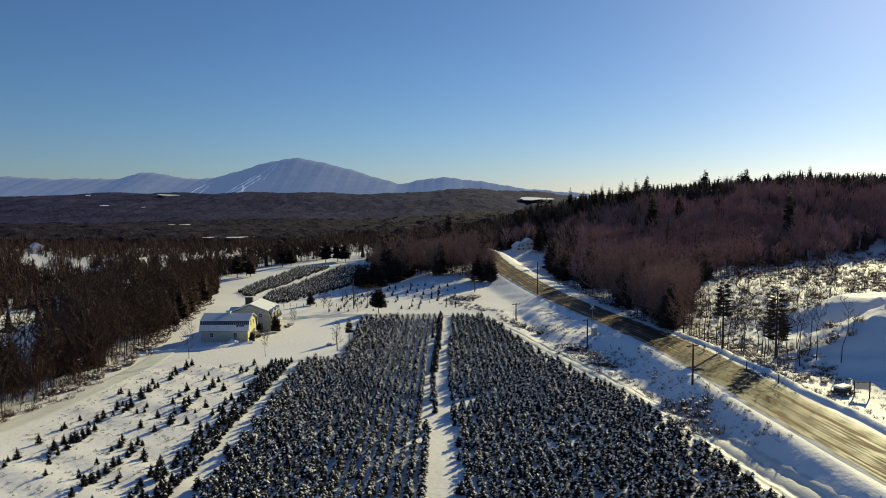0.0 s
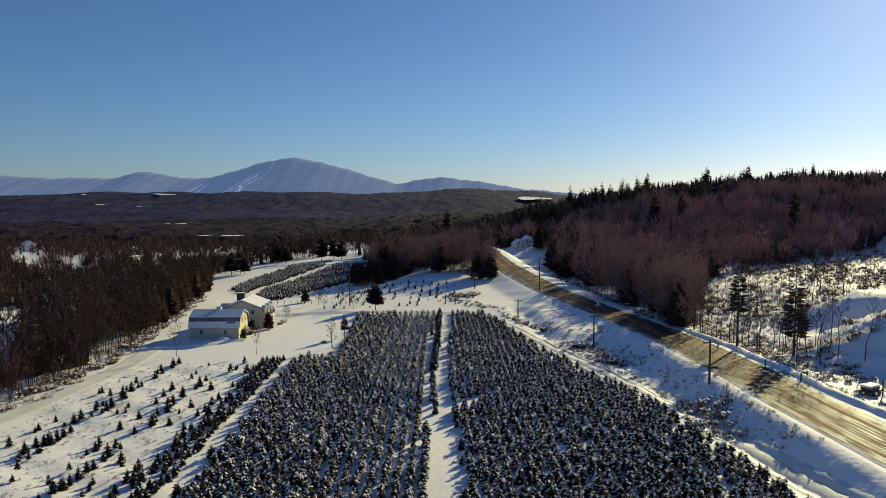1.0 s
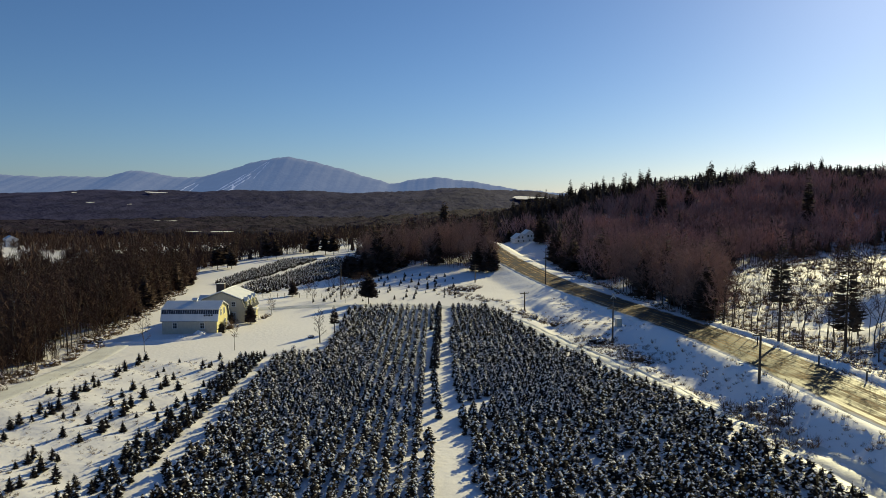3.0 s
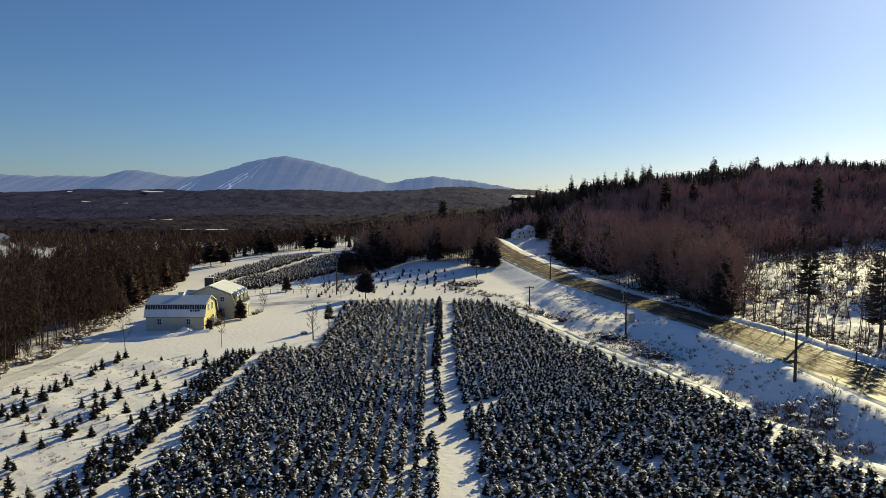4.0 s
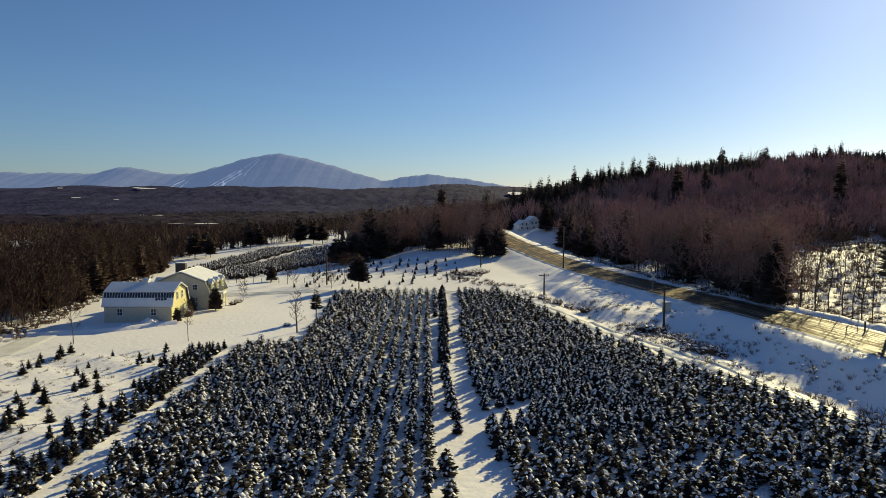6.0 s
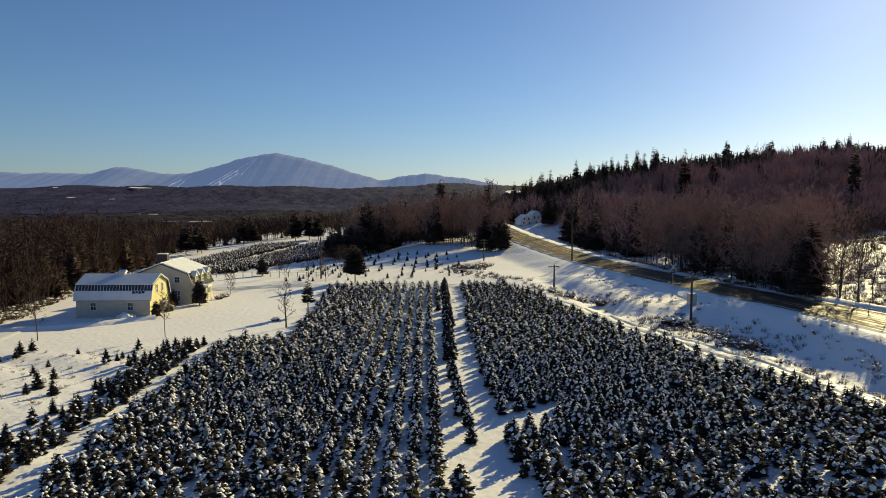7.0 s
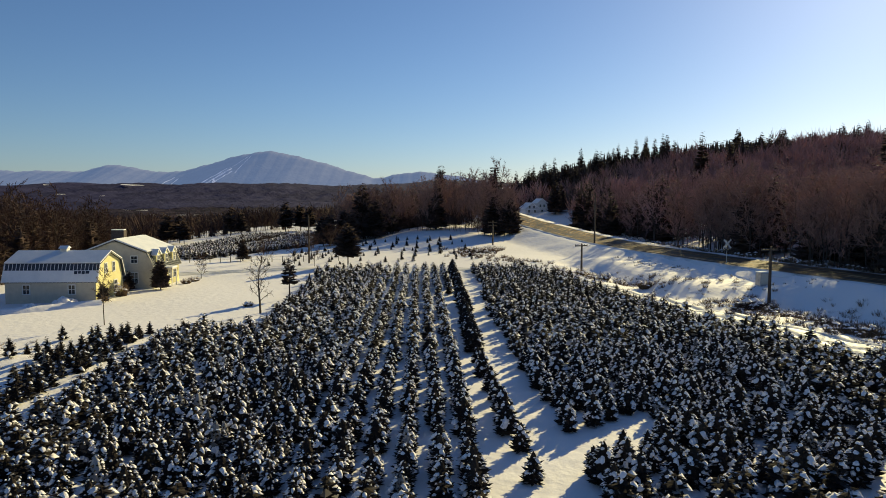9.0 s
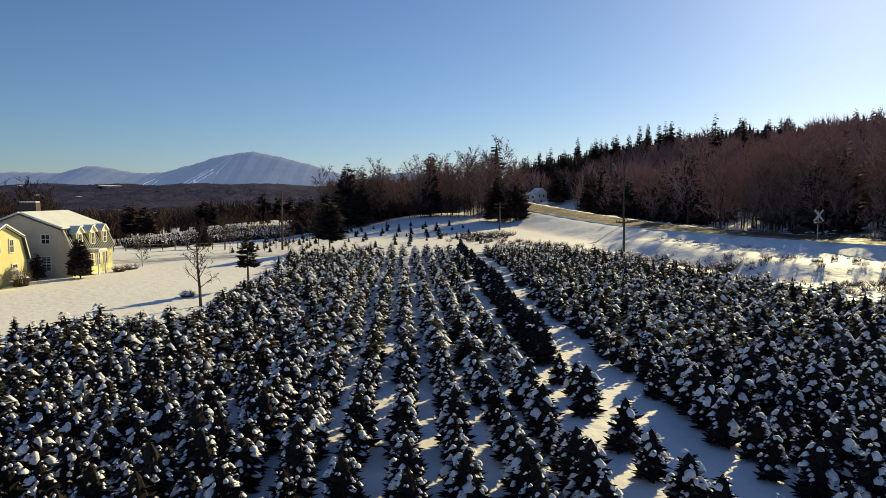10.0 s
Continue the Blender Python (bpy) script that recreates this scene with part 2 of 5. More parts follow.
def ribbon(name, centre, profile, mat, lift, step=1.5):
    """A strip along a line of (x, y): profile is offsets across with heights; it lies on the ground, and carries metres as its UV."""
    c = np.array(centre, float)
    s = np.concatenate([[0], np.cumsum(np.hypot(*np.diff(c, axis=0).T))])
    t = np.arange(0, s[-1], step)
    px, py = np.interp(t, s, c[:, 0]), np.interp(t, s, c[:, 1])
    k = np.ones(11) / 11
    px, py = (np.convolve(np.pad(v, 5, mode="edge"), k, mode="valid") for v in (px, py))
    tx, ty = np.gradient(px), np.gradient(py)
    ln = np.hypot(tx, ty)
    ox, oy = ty / ln, -tx / ln
    off = np.array([p[0] for p in profile])
    up = np.array([p[1] for p in profile])
    X, Y = px[:, None] + ox[:, None] * off, py[:, None] + oy[:, None] * off
    Z = height(X, Y) + lift + up
    n, k = len(t), len(off)
    jj = (np.arange(n - 1)[:, None] * k + np.arange(k - 1)[None, :]).ravel()
    me = np_mesh(name, np.stack([X, Y, Z], -1).reshape(-1, 3), np.stack([jj, jj + 1, jj + k + 1, jj + k], -1), [mat], smooth=True)
    uv = np.stack([np.broadcast_to(off, X.shape), np.broadcast_to(t[:, None], X.shape)], -1).reshape(-1, 2)
    lay = me.uv_layers.new(name="UVMap")
    li = np.empty(len(me.loops), np.int32)
    me.loops.foreach_get("vertex_index", li)
    lay.data.foreach_set("uv", uv[li].astype(np.float32).ravel())
    return new(name, me)


def road_material():
    """Sanded winter asphalt: wet dark wheel tracks, tan sand, packed snow along the edges."""
    m = bpy.data.materials.new("sanded_road")
    m.use_nodes = True
    nt = m.node_tree
    b = nt.nodes["Principled BSDF"]
    uv = nt.nodes.new("ShaderNodeUVMap")
    sep = nt.nodes.new("ShaderNodeSeparateXYZ")
    nt.links.new(uv.outputs[0], sep.inputs[0])

    def noise_at(sx, sy, detail=5):
        mp = nt.nodes.new("ShaderNodeMapping")
        mp.inputs["Scale"].default_value = (sx, sy, 1)
        nt.links.new(uv.outputs[0], mp.inputs["Vector"])
        n = nt.nodes.new("ShaderNodeTexNoise")
        n.inputs["Scale"].default_value, n.inputs["Detail"].default_value = 1.0, detail
        nt.links.new(mp.outputs[0], n.inputs["Vector"])
        return n.outputs["Fac"]

    def math_(op, a, c, clampit=False):
        n = nt.nodes.new("ShaderNodeMath")
        n.operation, n.use_clamp = op, clampit
        for i, v in enumerate((a, c)):
            if isinstance(v, (int, float)):
                n.inputs[i].default_value = v
            else:
                nt.links.new(v, n.inputs[i])
        return n.outputs[0]

    streak, patch = noise_at(2.8, 0.022), noise_at(0.5, 0.25)
    w = math_('ADD', math_('MULTIPLY', math_('SUBTRACT', streak, 0.5), 1.35), math_('MULTIPLY', math_('SUBTRACT', patch, 0.5), 0.7))
    ramp = nt.nodes.new("ShaderNodeValToRGB")
    e = ramp.color_ramp.elements
    e[0].position, e[0].color = 0.43, (0.026, 0.017, 0.012, 1)
    e[1].position, e[1].color = 0.62, (0.31, 0.175, 0.062, 1)
    e.new(0.52).color = (0.125, 0.068, 0.026, 1)
    e.new(0.76).color = (0.64, 0.48, 0.32, 1)
    nt.links.new(math_('ADD', w, 0.46), ramp.inputs[0])
    edge = math_('ADD', math_('MULTIPLY', math_('ABSOLUTE', sep.outputs[0], 0), 1.0), math_('MULTIPLY', math_('SUBTRACT', patch, 0.5), 2.2))
    mr = nt.nodes.new("ShaderNodeMapRange")
    mr.inputs["From Min"].default_value, mr.inputs["From Max"].default_value = 4.15, 5.0
    nt.links.new(edge, mr.inputs["Value"])
    mix = nt.nodes.new("ShaderNodeMix")
    mix.data_type = 'RGBA'
    nt.links.new(mr.outputs[0], mix.inputs[0])
    nt.links.new(ramp.outputs[0], mix.inputs[6])
    mix.inputs[7].default_value = (0.80, 0.80, 0.82, 1)
    nt.links.new(mix.outputs[2], b.inputs["Base Color"])
    ro = nt.nodes.new("ShaderNodeMapRange")
    b.inputs["Specular IOR Level"].default_value = 0.2
    ro.inputs["To Min"].default_value, ro.inputs["To Max"].default_value = 0.6, 0.9
    ro.inputs["From Min"].default_value, ro.inputs["From Max"].default_value = 0.4, 0.6
    nt.links.new(math_('ADD', w, 0.5), ro.inputs["Value"])
    nt.links.new(ro.outputs[0], b.inputs["Roughness"])
    bp = nt.nodes.new("ShaderNodeBump")
    bp.inputs["Distance"].default_value = 0.03
    nt.links.new(noise_at(3.0, 1.0), bp.inputs["Height"])
    nt.links.new(bp.outputs[0], b.inputs["Normal"])
    return m


road = ribbon("road", [(float(road_x(y)), y) for y in np.arange(-20, 452, 4)],
              [(-5.4, -0.3), (-4.9, 0.02), (-4.2, 0.03), (-3, 0.05), (-1.5, 0.07), (0, 0.09), (1.5, 0.07), (3, 0.05), (4.2, 0.03), (4.9, 0.02), (5.4, -0.3)], road_material(), 0.10)
tagged(road, "sanded two-lane country road with wet wheel tracks and snowy edges", "road", kind="structure")
RUTS = [(-2.1, -0.10), (-1.7, 0.02), (-1.2, 0.03), (-1.08, -0.05), (-0.78, -0.05), (-0.65, 0.02), (0.65, 0.02), (0.78, -0.05), (1.08, -0.05), (1.2, 0.03), (1.7, 0.02), (2.1, -0.10)]
packed = material("packed_snow", (0.80, 0.79, 0.77), 0.6, second=(0.70, 0.68, 0.65), scale=0.35, fine=3, bump=0.04)
lane = ribbon("farm_lane", [(38.5, 55), (36.4, 72), (33.2, 94), (29.3, 110), (23.8, 130), (18.6, 152), (14.5, 166), (9, 178), (2, 186), (-10, 189), (-25, 191), (-38, 190), (-52, 189)], RUTS, packed, 0.09)
tagged(lane, "packed snow farm lane with two wheel ruts", "lane", kind="structure")
ALLEY = [(0.7, 55), (0.6, 90), (0.2, 105), (-0.3, 118), (0.0, 135), (0.6, 160), (0.9, 184)]

# ---------------------------------------------------------------- mountains
CREST = [(-4200, 120), (-3300, 200), (-2900, 185), (-2400, 156), (-2200, 161), (-2040, 152), (-1824, 201), (-1668, 169), (-1510, 149), (-1371, 169), (-1250, 204), (-1130, 240),
         (-1013, 268), (-874, 281), (-736, 248), (-617, 221), (-498, 185), (-359, 142), (-259, 114), (-99, 146), (0, 158), (141, 142), (321, 118), (478, 86), (1000, 40), (1600, 0)]


# distance haze is put in as a bluish base colour and a faint glow
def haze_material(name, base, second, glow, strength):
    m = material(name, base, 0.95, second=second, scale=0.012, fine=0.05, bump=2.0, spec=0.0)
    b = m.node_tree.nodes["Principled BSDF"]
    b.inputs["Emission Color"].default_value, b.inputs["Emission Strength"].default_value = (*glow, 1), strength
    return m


def mountain_z(x):
    z = sum(np.interp(x + o, [p[0] for p in CREST], [p[1] for p in CREST]) for o in (-30, -10, 10, 30)) / 4
    return z + 2.2 * np.sin(x / 31.0) + 1.6 * np.sin(x / 13.0 + 1) + 1.0 * np.sin(x / 5.3)


def mountain_surface(x, f):
    """Height at f from the crest (0) down to the foot (1)."""
    c = mountain_z(x)
    return c * (1 - f) ** 1.15 - 40 * f + 9 * np.sin(x / 55 + f * 5) * f * (1 - f) * 4


mx = np.arange(-4200, 1600, 11.0)
mf = np.array([1.6, 1.0, 0.85, 0.7, 0.55, 0.4, 0.28, 0.16, 0.07, 0.0, -0.12])
MX, MF = np.meshgrid(mx, mf)
MZ = np.where(MF <= 0, mountain_z(MX) + MF * 300, np.where(MF > 1, -90, mountain_surface(MX, np.clip(MF, 0, 1))))
MY = 4300 - 900 * MF
n2 = len(mx)
kk = (np.arange(len(mf) - 1)[:, None] * n2 + np.arange(n2 - 1)[None, :]).ravel()
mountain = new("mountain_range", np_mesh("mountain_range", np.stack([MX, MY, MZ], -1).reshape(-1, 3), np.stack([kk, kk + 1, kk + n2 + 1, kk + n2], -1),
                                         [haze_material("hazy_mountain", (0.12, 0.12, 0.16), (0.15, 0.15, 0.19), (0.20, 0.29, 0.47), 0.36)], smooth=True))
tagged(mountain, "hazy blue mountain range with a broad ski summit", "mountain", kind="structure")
# the trails carry the same haze as emission, paler
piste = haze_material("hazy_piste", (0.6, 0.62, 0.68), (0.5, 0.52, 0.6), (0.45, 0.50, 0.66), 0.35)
rp = random.Random(4)
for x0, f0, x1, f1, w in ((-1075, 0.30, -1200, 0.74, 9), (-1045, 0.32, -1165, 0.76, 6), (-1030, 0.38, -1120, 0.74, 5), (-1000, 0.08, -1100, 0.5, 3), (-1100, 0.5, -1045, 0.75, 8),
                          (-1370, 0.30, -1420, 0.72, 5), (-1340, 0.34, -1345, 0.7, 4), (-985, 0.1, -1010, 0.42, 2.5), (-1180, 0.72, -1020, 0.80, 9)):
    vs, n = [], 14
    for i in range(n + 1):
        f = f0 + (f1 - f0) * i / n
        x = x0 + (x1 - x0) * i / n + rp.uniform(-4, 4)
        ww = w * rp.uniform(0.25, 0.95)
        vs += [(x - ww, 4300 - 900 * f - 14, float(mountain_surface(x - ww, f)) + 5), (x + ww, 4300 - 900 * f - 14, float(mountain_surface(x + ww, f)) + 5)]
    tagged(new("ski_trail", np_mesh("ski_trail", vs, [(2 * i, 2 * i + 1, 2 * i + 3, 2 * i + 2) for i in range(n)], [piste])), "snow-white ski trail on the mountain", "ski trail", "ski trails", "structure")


# ---------------------------------------------------------------- plants as vertex arrays
def fir_arrays(seed, h, r, blades, snow, top=0.0, full=1.35, inner=0.6, wide=1.0, soft=False, tuft=0.1):
    """A conifer: needle sprays round a stem, and lumps of snow on them. Returns needles, snow and stem as (verts, tris)."""
    g = np.random.RandomState(seed)
    u = top + (1 - top) * (1 - np.sqrt(g.rand(blades)))
    u = np.clip(u * 1.02 + 0.03, 0.03, 0.97)
    a = g.rand(blades) * math.tau
    lay = 1 + 0.12 * np.sin(u * 24)
    rad = r * (1 - u ** full) ** 0.9 * lay * (0.7 + 0.45 * g.rand(blades)) + 0.025 * h
    w = (rad * (0.24 + 0.16 * g.rand(blades)) + 0.02 * h) * wide
    z = u * h
    dz = rad * (g.rand(blades) * 0.35 - 0.12)
    ca, sa = np.cos(a), np.sin(a)
    p0 = np.stack([tuft * rad * ca, tuft * rad * sa, z + 0.10 * rad], 1)
    p2 = np.stack([rad * ca, rad * sa, z + dz], 1)
    mid = (0.40 + 0.5 * tuft) * rad
    p1 = np.stack([mid * ca - w * sa, mid * sa + w * ca, z - 0.05 * rad], 1)
    p3 = np.stack([mid * ca + w * sa, mid * sa - w * ca, z - 0.05 * rad], 1)
    V = np.stack([p0, p1, p2, p3], 1).reshape(-1, 3)
    b = np.arange(blades)[:, None] * 4
    T = np.concatenate([b + [0, 1, 2], b + [0, 2, 3]])
    # the dense inside, and the leader
    k = 8
    ang = np.arange(k) / k * math.tau
    us = [0.05 + 0.9 * top] + ([0.34, 0.62, 0.84] if soft else [])
    core = np.concatenate([np.stack([inner * r * (1 - q ** full) ** 0.9 * np.cos(ang), inner * r * (1 - q ** full) ** 0.9 * np.sin(ang), np.full(k, q * h)], 1) for q in us] + [np.array([[0, 0, h * (0.95 if soft else 0.86)]])])
    o, last = len(V), len(us) - 1
    T = np.concatenate([T] + [np.array([f for i in range(k) for f in ((o + q * k + i, o + q * k + (i + 1) % k, o + (q + 1) * k + (i + 1) % k), (o + q * k + i, o + (q + 1) * k + (i + 1) % k, o + (q + 1) * k + i))]) for q in range(last)]
                       + [np.array([[o + last * k + i, o + last * k + (i + 1) % k, o + (last + 1) * k] for i in range(k)])])
    V = np.concatenate([V, core])
    SV, ST = [], []
    for i in range(snow):
        uu = min(0.94, 0.22 + 0.78 * (1 - math.sqrt(g.rand())) + 0.04 * g.rand())
        aa, rr = g.rand() * math.tau, r * (1 - uu ** full) ** 0.9
        s = ((0.05 + 0.15 * g.rand() ** 2.6) if soft else (0.07 + 0.16 * g.rand() ** 1.8)) * (0.55 + 0.7 * r) * (1.0 - 0.3 * uu)
        out, side = np.array([math.cos(aa), math.sin(aa), 0]), np.array([-math.sin(aa), math.cos(aa), 0])
        c = out * rr * 0.86 + np.array([0, 0, uu * h + 0.10 * r])
        m, ln, droop = 6, 0.9 + 0.6 * g.rand(), 0.45 + 0.5 * g.rand()
        o = len(SV)
        for q, up in ((1.0, -0.22), (0.62, 0.22)) if soft else ((1.0, -0.18),):
            for j in range(m):
                k = q * (0.7 + 0.6 * g.rand())
                du, dv = s * ln * k * math.cos(j * math.tau / m), s * k * math.sin(j * math.tau / m)
                SV.append(c + out * du + side * dv + np.array([0, 0, s * up - droop * max(0.0, du) - 0.25 * abs(dv) + s * 0.08 * g.randn()]))
        SV.append(c + np.array([0, 0, s * 0.42]))
        if soft:
            ST += [f for j in range(m) for f in ((o + j, o + (j + 1) % m, o + m + (j + 1) % m), (o + j, o + m + (j + 1) % m, o + m + j))]
        b0 = o + (m if soft else 0)
        ST += [(b0 + j, b0 + (j + 1) % m, b0 + m) for j in range(m)]
    sr = 0.02 * h + 0.01
    tv = [(sr * math.cos(j * math.tau / 5), sr * math.sin(j * math.tau / 5), -0.25) for j in range(5)] + [(0, 0, h * 0.6)]
    return (V, T), (np.array(SV).reshape(-1, 3), np.array(ST, int).reshape(-1, 3)), (np.array(tv), np.array([(j, (j + 1) % 5, 5) for j in range(5)]))


def bare_arrays(seed, h, spread, limbs, subs, twigs, width, clear=0.3, stem=1.0):
    """A leafless tree: a bent tapered stem, limbs, branches and fine twigs. Returns wood and twigs as (verts, tris)."""
    g = np.random.RandomState(seed)
    WV, WT, TV, TT = [], [], [], []

    def stick(a, b, ra, rb, n=4):
        d = b - a
        q = Vector(d).to_track_quat("Z", "X")
        o = len(WV)
        for p, rr in ((a, ra), (b, rb)):
            for i in range(n):
                WV.append(p + np.array(q @ Vector((rr * math.cos(i * math.tau / n), rr * math.sin(i * math.tau / n), 0))))
        for i in range(n):
            j = (i + 1) % n
            WT.extend([(o + i, o + j, o + n + j), (o + i, o + n + j, o + n + i)])

    def sliver(a, b, w):
        side = np.cross(b - a, g.randn(3))
        side = side / (np.linalg.norm(side) + 1e-6) * w
        o = len(TV)
        TV.extend([a - side, a + side, b])
        TT.append((o, o + 1, o + 2))

    r0 = (0.010 * h + 0.04) * stem
    pts = [np.array([0, 0, -0.3])]
    for k in range(1, 5):
        pts.append(np.array([g.randn() * 0.012 * h * k, g.randn() * 0.012 * h * k, h * 0.92 * k / 4]))
    for k in range(4):
        stick(pts[k], pts[k + 1], r0 * (1 - k / 4.4), r0 * (1 - (k + 1) / 4.4), 5)

    def on_stem(f):
        s = min(3, int(f * 4))
        return pts[s] + (pts[s + 1] - pts[s]) * (f * 4 - s)

    for i in range(limbs):
        f = clear + (0.97 - clear) * (i + g.rand()) / limbs
        a0 = i * 2.4 + g.rand()
        k = (f - clear) / (1 - clear)
        ln = spread * ((1.15 - 0.75 * k) if limbs < 14 else (0.75 + 0.9 * k - 1.25 * k * k)) * (0.7 + 0.5 * g.rand())
        d = np.array([math.cos(a0), math.sin(a0), 0.7 + 0.8 * g.rand()])
        d /= np.linalg.norm(d)
        a, b = on_stem(f), on_stem(f) + d * ln
        stick(a, b, r0 * 0.36 * (1.1 - f), 0.012, 3)
        for j in range(subs):
            t = 0.25 + 0.7 * (j + g.rand()) / subs
            e = d + g.randn(3) * 0.55 + np.array([0, 0, 0.25])
            e /= np.linalg.norm(e)
            p = a + (b - a) * t
            q = p + e * ln * (0.28 + 0.3 * g.rand())
            sliver(p, q, width * 1.1)
            for k in range(twigs):
                v = e + g.randn(3) * 0.7
                v /= np.linalg.norm(v)
                s = p + (q - p) * (0.2 + 0.8 * g.rand())
                sliver(s, s + v * ln * (0.14 + 0.2 * g.rand()), width * (0.7 + 0.5 * g.rand()))
    return (np.array(WV), np.array(WT)), (np.array(TV), np.array(TT))


def joined(layers):
    """Several (verts, tris) as one, with the layer as material index."""
    V, T, K, o = [], [], [], 0
    for k, (v, t) in enumerate(layers):
        if len(v):
            V.append(v), T.append(t + o), K.append(np.full(len(t), k))
            o += len(v)
    return np.concatenate(V), np.concatenate(T), np.concatenate(K)


def scattered(name, kinds, spots, mats, label, category, parent=None):
    """One object of many plants: spots are rows of x, y, size, turn, kind; height is the ground's."""
    spots = np.asarray(spots, float)
    Z = height(spots[:, 0], spots[:, 1])
    V, T, K, o = [], [], [], 0
    for k, (v, t, m) in enumerate(kinds):
        sel = spots[:, 4].astype(int) == k
        if not sel.any():
            continue
        s, c, z = spots[sel], len(v), Z[sel]
        ca, sa = np.cos(s[:, 3])[:, None], np.sin(s[:, 3])[:, None]
        S = s[:, 2][:, None]
        P = np.stack([s[:, 0][:, None] + S * (v[:, 0] * ca - v[:, 1] * sa), s[:, 1][:, None] + S * (v[:, 0] * sa + v[:, 1] * ca), z[:, None] + S * v[:, 2]], -1)
        V.append(P.reshape(-1, 3))
        T.append((t[None] + o + (np.arange(len(s)) * c)[:, None, None]).reshape(-1, 3))
        K.append(np.tile(m, len(s)))
        o += len(s) * c
    ob = new(name, np_mesh(name, np.concatenate(V), np.concatenate(T), mats, np.concatenate(K), smooth_slot=1 if len(mats) > 1 and mats[1] == M["clump"] else None))
    return tagged(ob, label, category, kind="stuff")


# ---------------------------------------------------------------- the tree field
g = np.random.RandomState(11)
FIRS = [fir_arrays(100 + i, 1.5 + 0.07 * i, 0.54 + 0.025 * (i % 3), 58, (11, 13, 15, 17, 19, 21)[i], full=2.4 + 0.4 * (i % 3)) for i in range(6)]
FIRS_NEAR = [fir_arrays(100 + i, 1.5 + 0.07 * i, 0.50 + 0.025 * (i % 3), 220, (26, 30, 34, 38, 41, 44)[i], full=2.2 + 0.4 * (i % 3), wide=0.34, inner=0.56, soft=True, tuft=0.3) for i in range(6)]
FIRS_BACK = [fir_arrays(100 + i, 1.5 + 0.07 * i, 0.54 + 0.025 * (i % 3), 32, (7, 9, 11, 12, 13, 15)[i], full=2.4 + 0.4 * (i % 3), wide=1.35) for i in range(6)]
FIR_PLAIN = [fir_arrays(140 + i, 1.9, 0.68, 330, 10, full=1.9, wide=0.34, inner=0.56, soft=True, tuft=0.3) for i in range(4)]
FIR_YOUNG = [fir_arrays(150 + i, 2.1, 0.68, 130, 3, full=1.25, wide=0.6, inner=0.55) for i in range(4)]


def alley_x(y):
    return np.interp(y, [p[1] for p in ALLEY], [p[0] for p in ALLEY])


def in_left(x, y):
    return (x < alley_x(y) - 1.2) & (x > np.where(y > 137, -21.3 - 0.3 * smooth(137, 185, y), -28.0)) & (y < 184.5 + 0.02 * x)


def right_limit(y):
    return np.interp(y, [60, 71, 93, 109, 129, 163, 174, 186], [34.0, 32.6, 30.6, 27.2, 21.6, 14.6, 12.6, 9.5])


def in_right(x, y):
    return (x > alley_x(y) + 0.95) & (x < right_limit(y)) & (y < 186 - 0.25 * x)


field = []
for row, x0 in enumerate(np.concatenate([np.arange(-28.0, -12.5, 1.25), np.arange(-12.4, 0, 1.42), np.arange(0, 36.0, 1.27)])):
    for y0 in np.arange(64.0, 187.0, 1.24):
        x, y = x0 + (0.07 if -12.5 < x0 < 0 else 0.2) * g.randn() + 0.012 * (y0 - 120) * (x0 < 0) * 0.2, y0 + 0.16 * g.randn() + (row % 2) * 0.5
        if not (in_left(x, y) or in_right(x, y)) or g.rand() < 0.05:
            continue
        if 0 < x < 6 and 103.5 < y - 0.75 * (x - 1) < 107.0:      # the mouth of the cross path
            continue
        if -3.0 < x - alley_x(y) < 0:      # bare strip beside the last row
            continue
        field.append((x, y, g.uniform(0.72, 1.15) * (1.0 if g.rand() > 0.06 else 0.65), g.rand() * 6.28, g.randint(2, 6) if x < 0 else g.randint(1, 5)))
field = np.array(field)
near = (field[:, 1] > 106) & (field[:, 1] < 123) & (field[:, 0] > -14) & (field[:, 0] < 11)
near &= np.cumsum(near) <= 150
front = (field[:, 1] > 100) & (field[:, 1] < 124) & (field[:, 0] > -22) & (field[:, 0] < 16)
back = field[:, 1] > 146
field[back, 4] += 6
field[front, 4] += 12
kinds = [joined([f[0], f[1], f[2]]) for f in FIRS + FIRS_BACK + FIRS_NEAR]
scattered("fir_plantation", kinds, field[~near], [M["needle"], M["clump"], M["bark"]], "dense rows of young snow-laden firs in a tree farm", "fir plantation")
FIR_MESH = [[np_mesh(n, v, t, [m], smooth=n == "snow_load") for n, (v, t), m in (("needles", f[0], M["needle"]), ("snow_load", f[1], M["clump"]), ("trunk", f[2], M["bark"]))] for f in FIRS_NEAR]
PLAIN_MESH = [[np_mesh(n, v, t, [m], smooth=n == "snow_load") for n, (v, t), m in (("needles", f[0], M["needle"]), ("snow_load", f[1], M["clump"]), ("trunk", f[2], M["bark"]))] for f in FIR_PLAIN]


YOUNG_MESH = [[np_mesh(n, v, t, [m], smooth=n == "snow_load") for n, (v, t), m in (("needles", f[0], M["needle"]), ("snow_load", f[1], M["clump"]), ("trunk", f[2], M["bark"]))] for f in FIR_YOUNG]


def fir_thing(x, y, s, turn, meshes, label, group):
    m = Matrix.Translation((x, y, ground_z(x, y))) @ Matrix.Rotation(turn, 4, 'Z') @ Matrix.Scale(s, 4)
    ob = thing("fir_tree", m, label, "fir tree", group)
    for me in meshes:
        o = shared(me.name.split(".")[0], me, ob)
        if o.name.startswith("snow_load"):
            tagged(o, kind="stuff")
    return ob


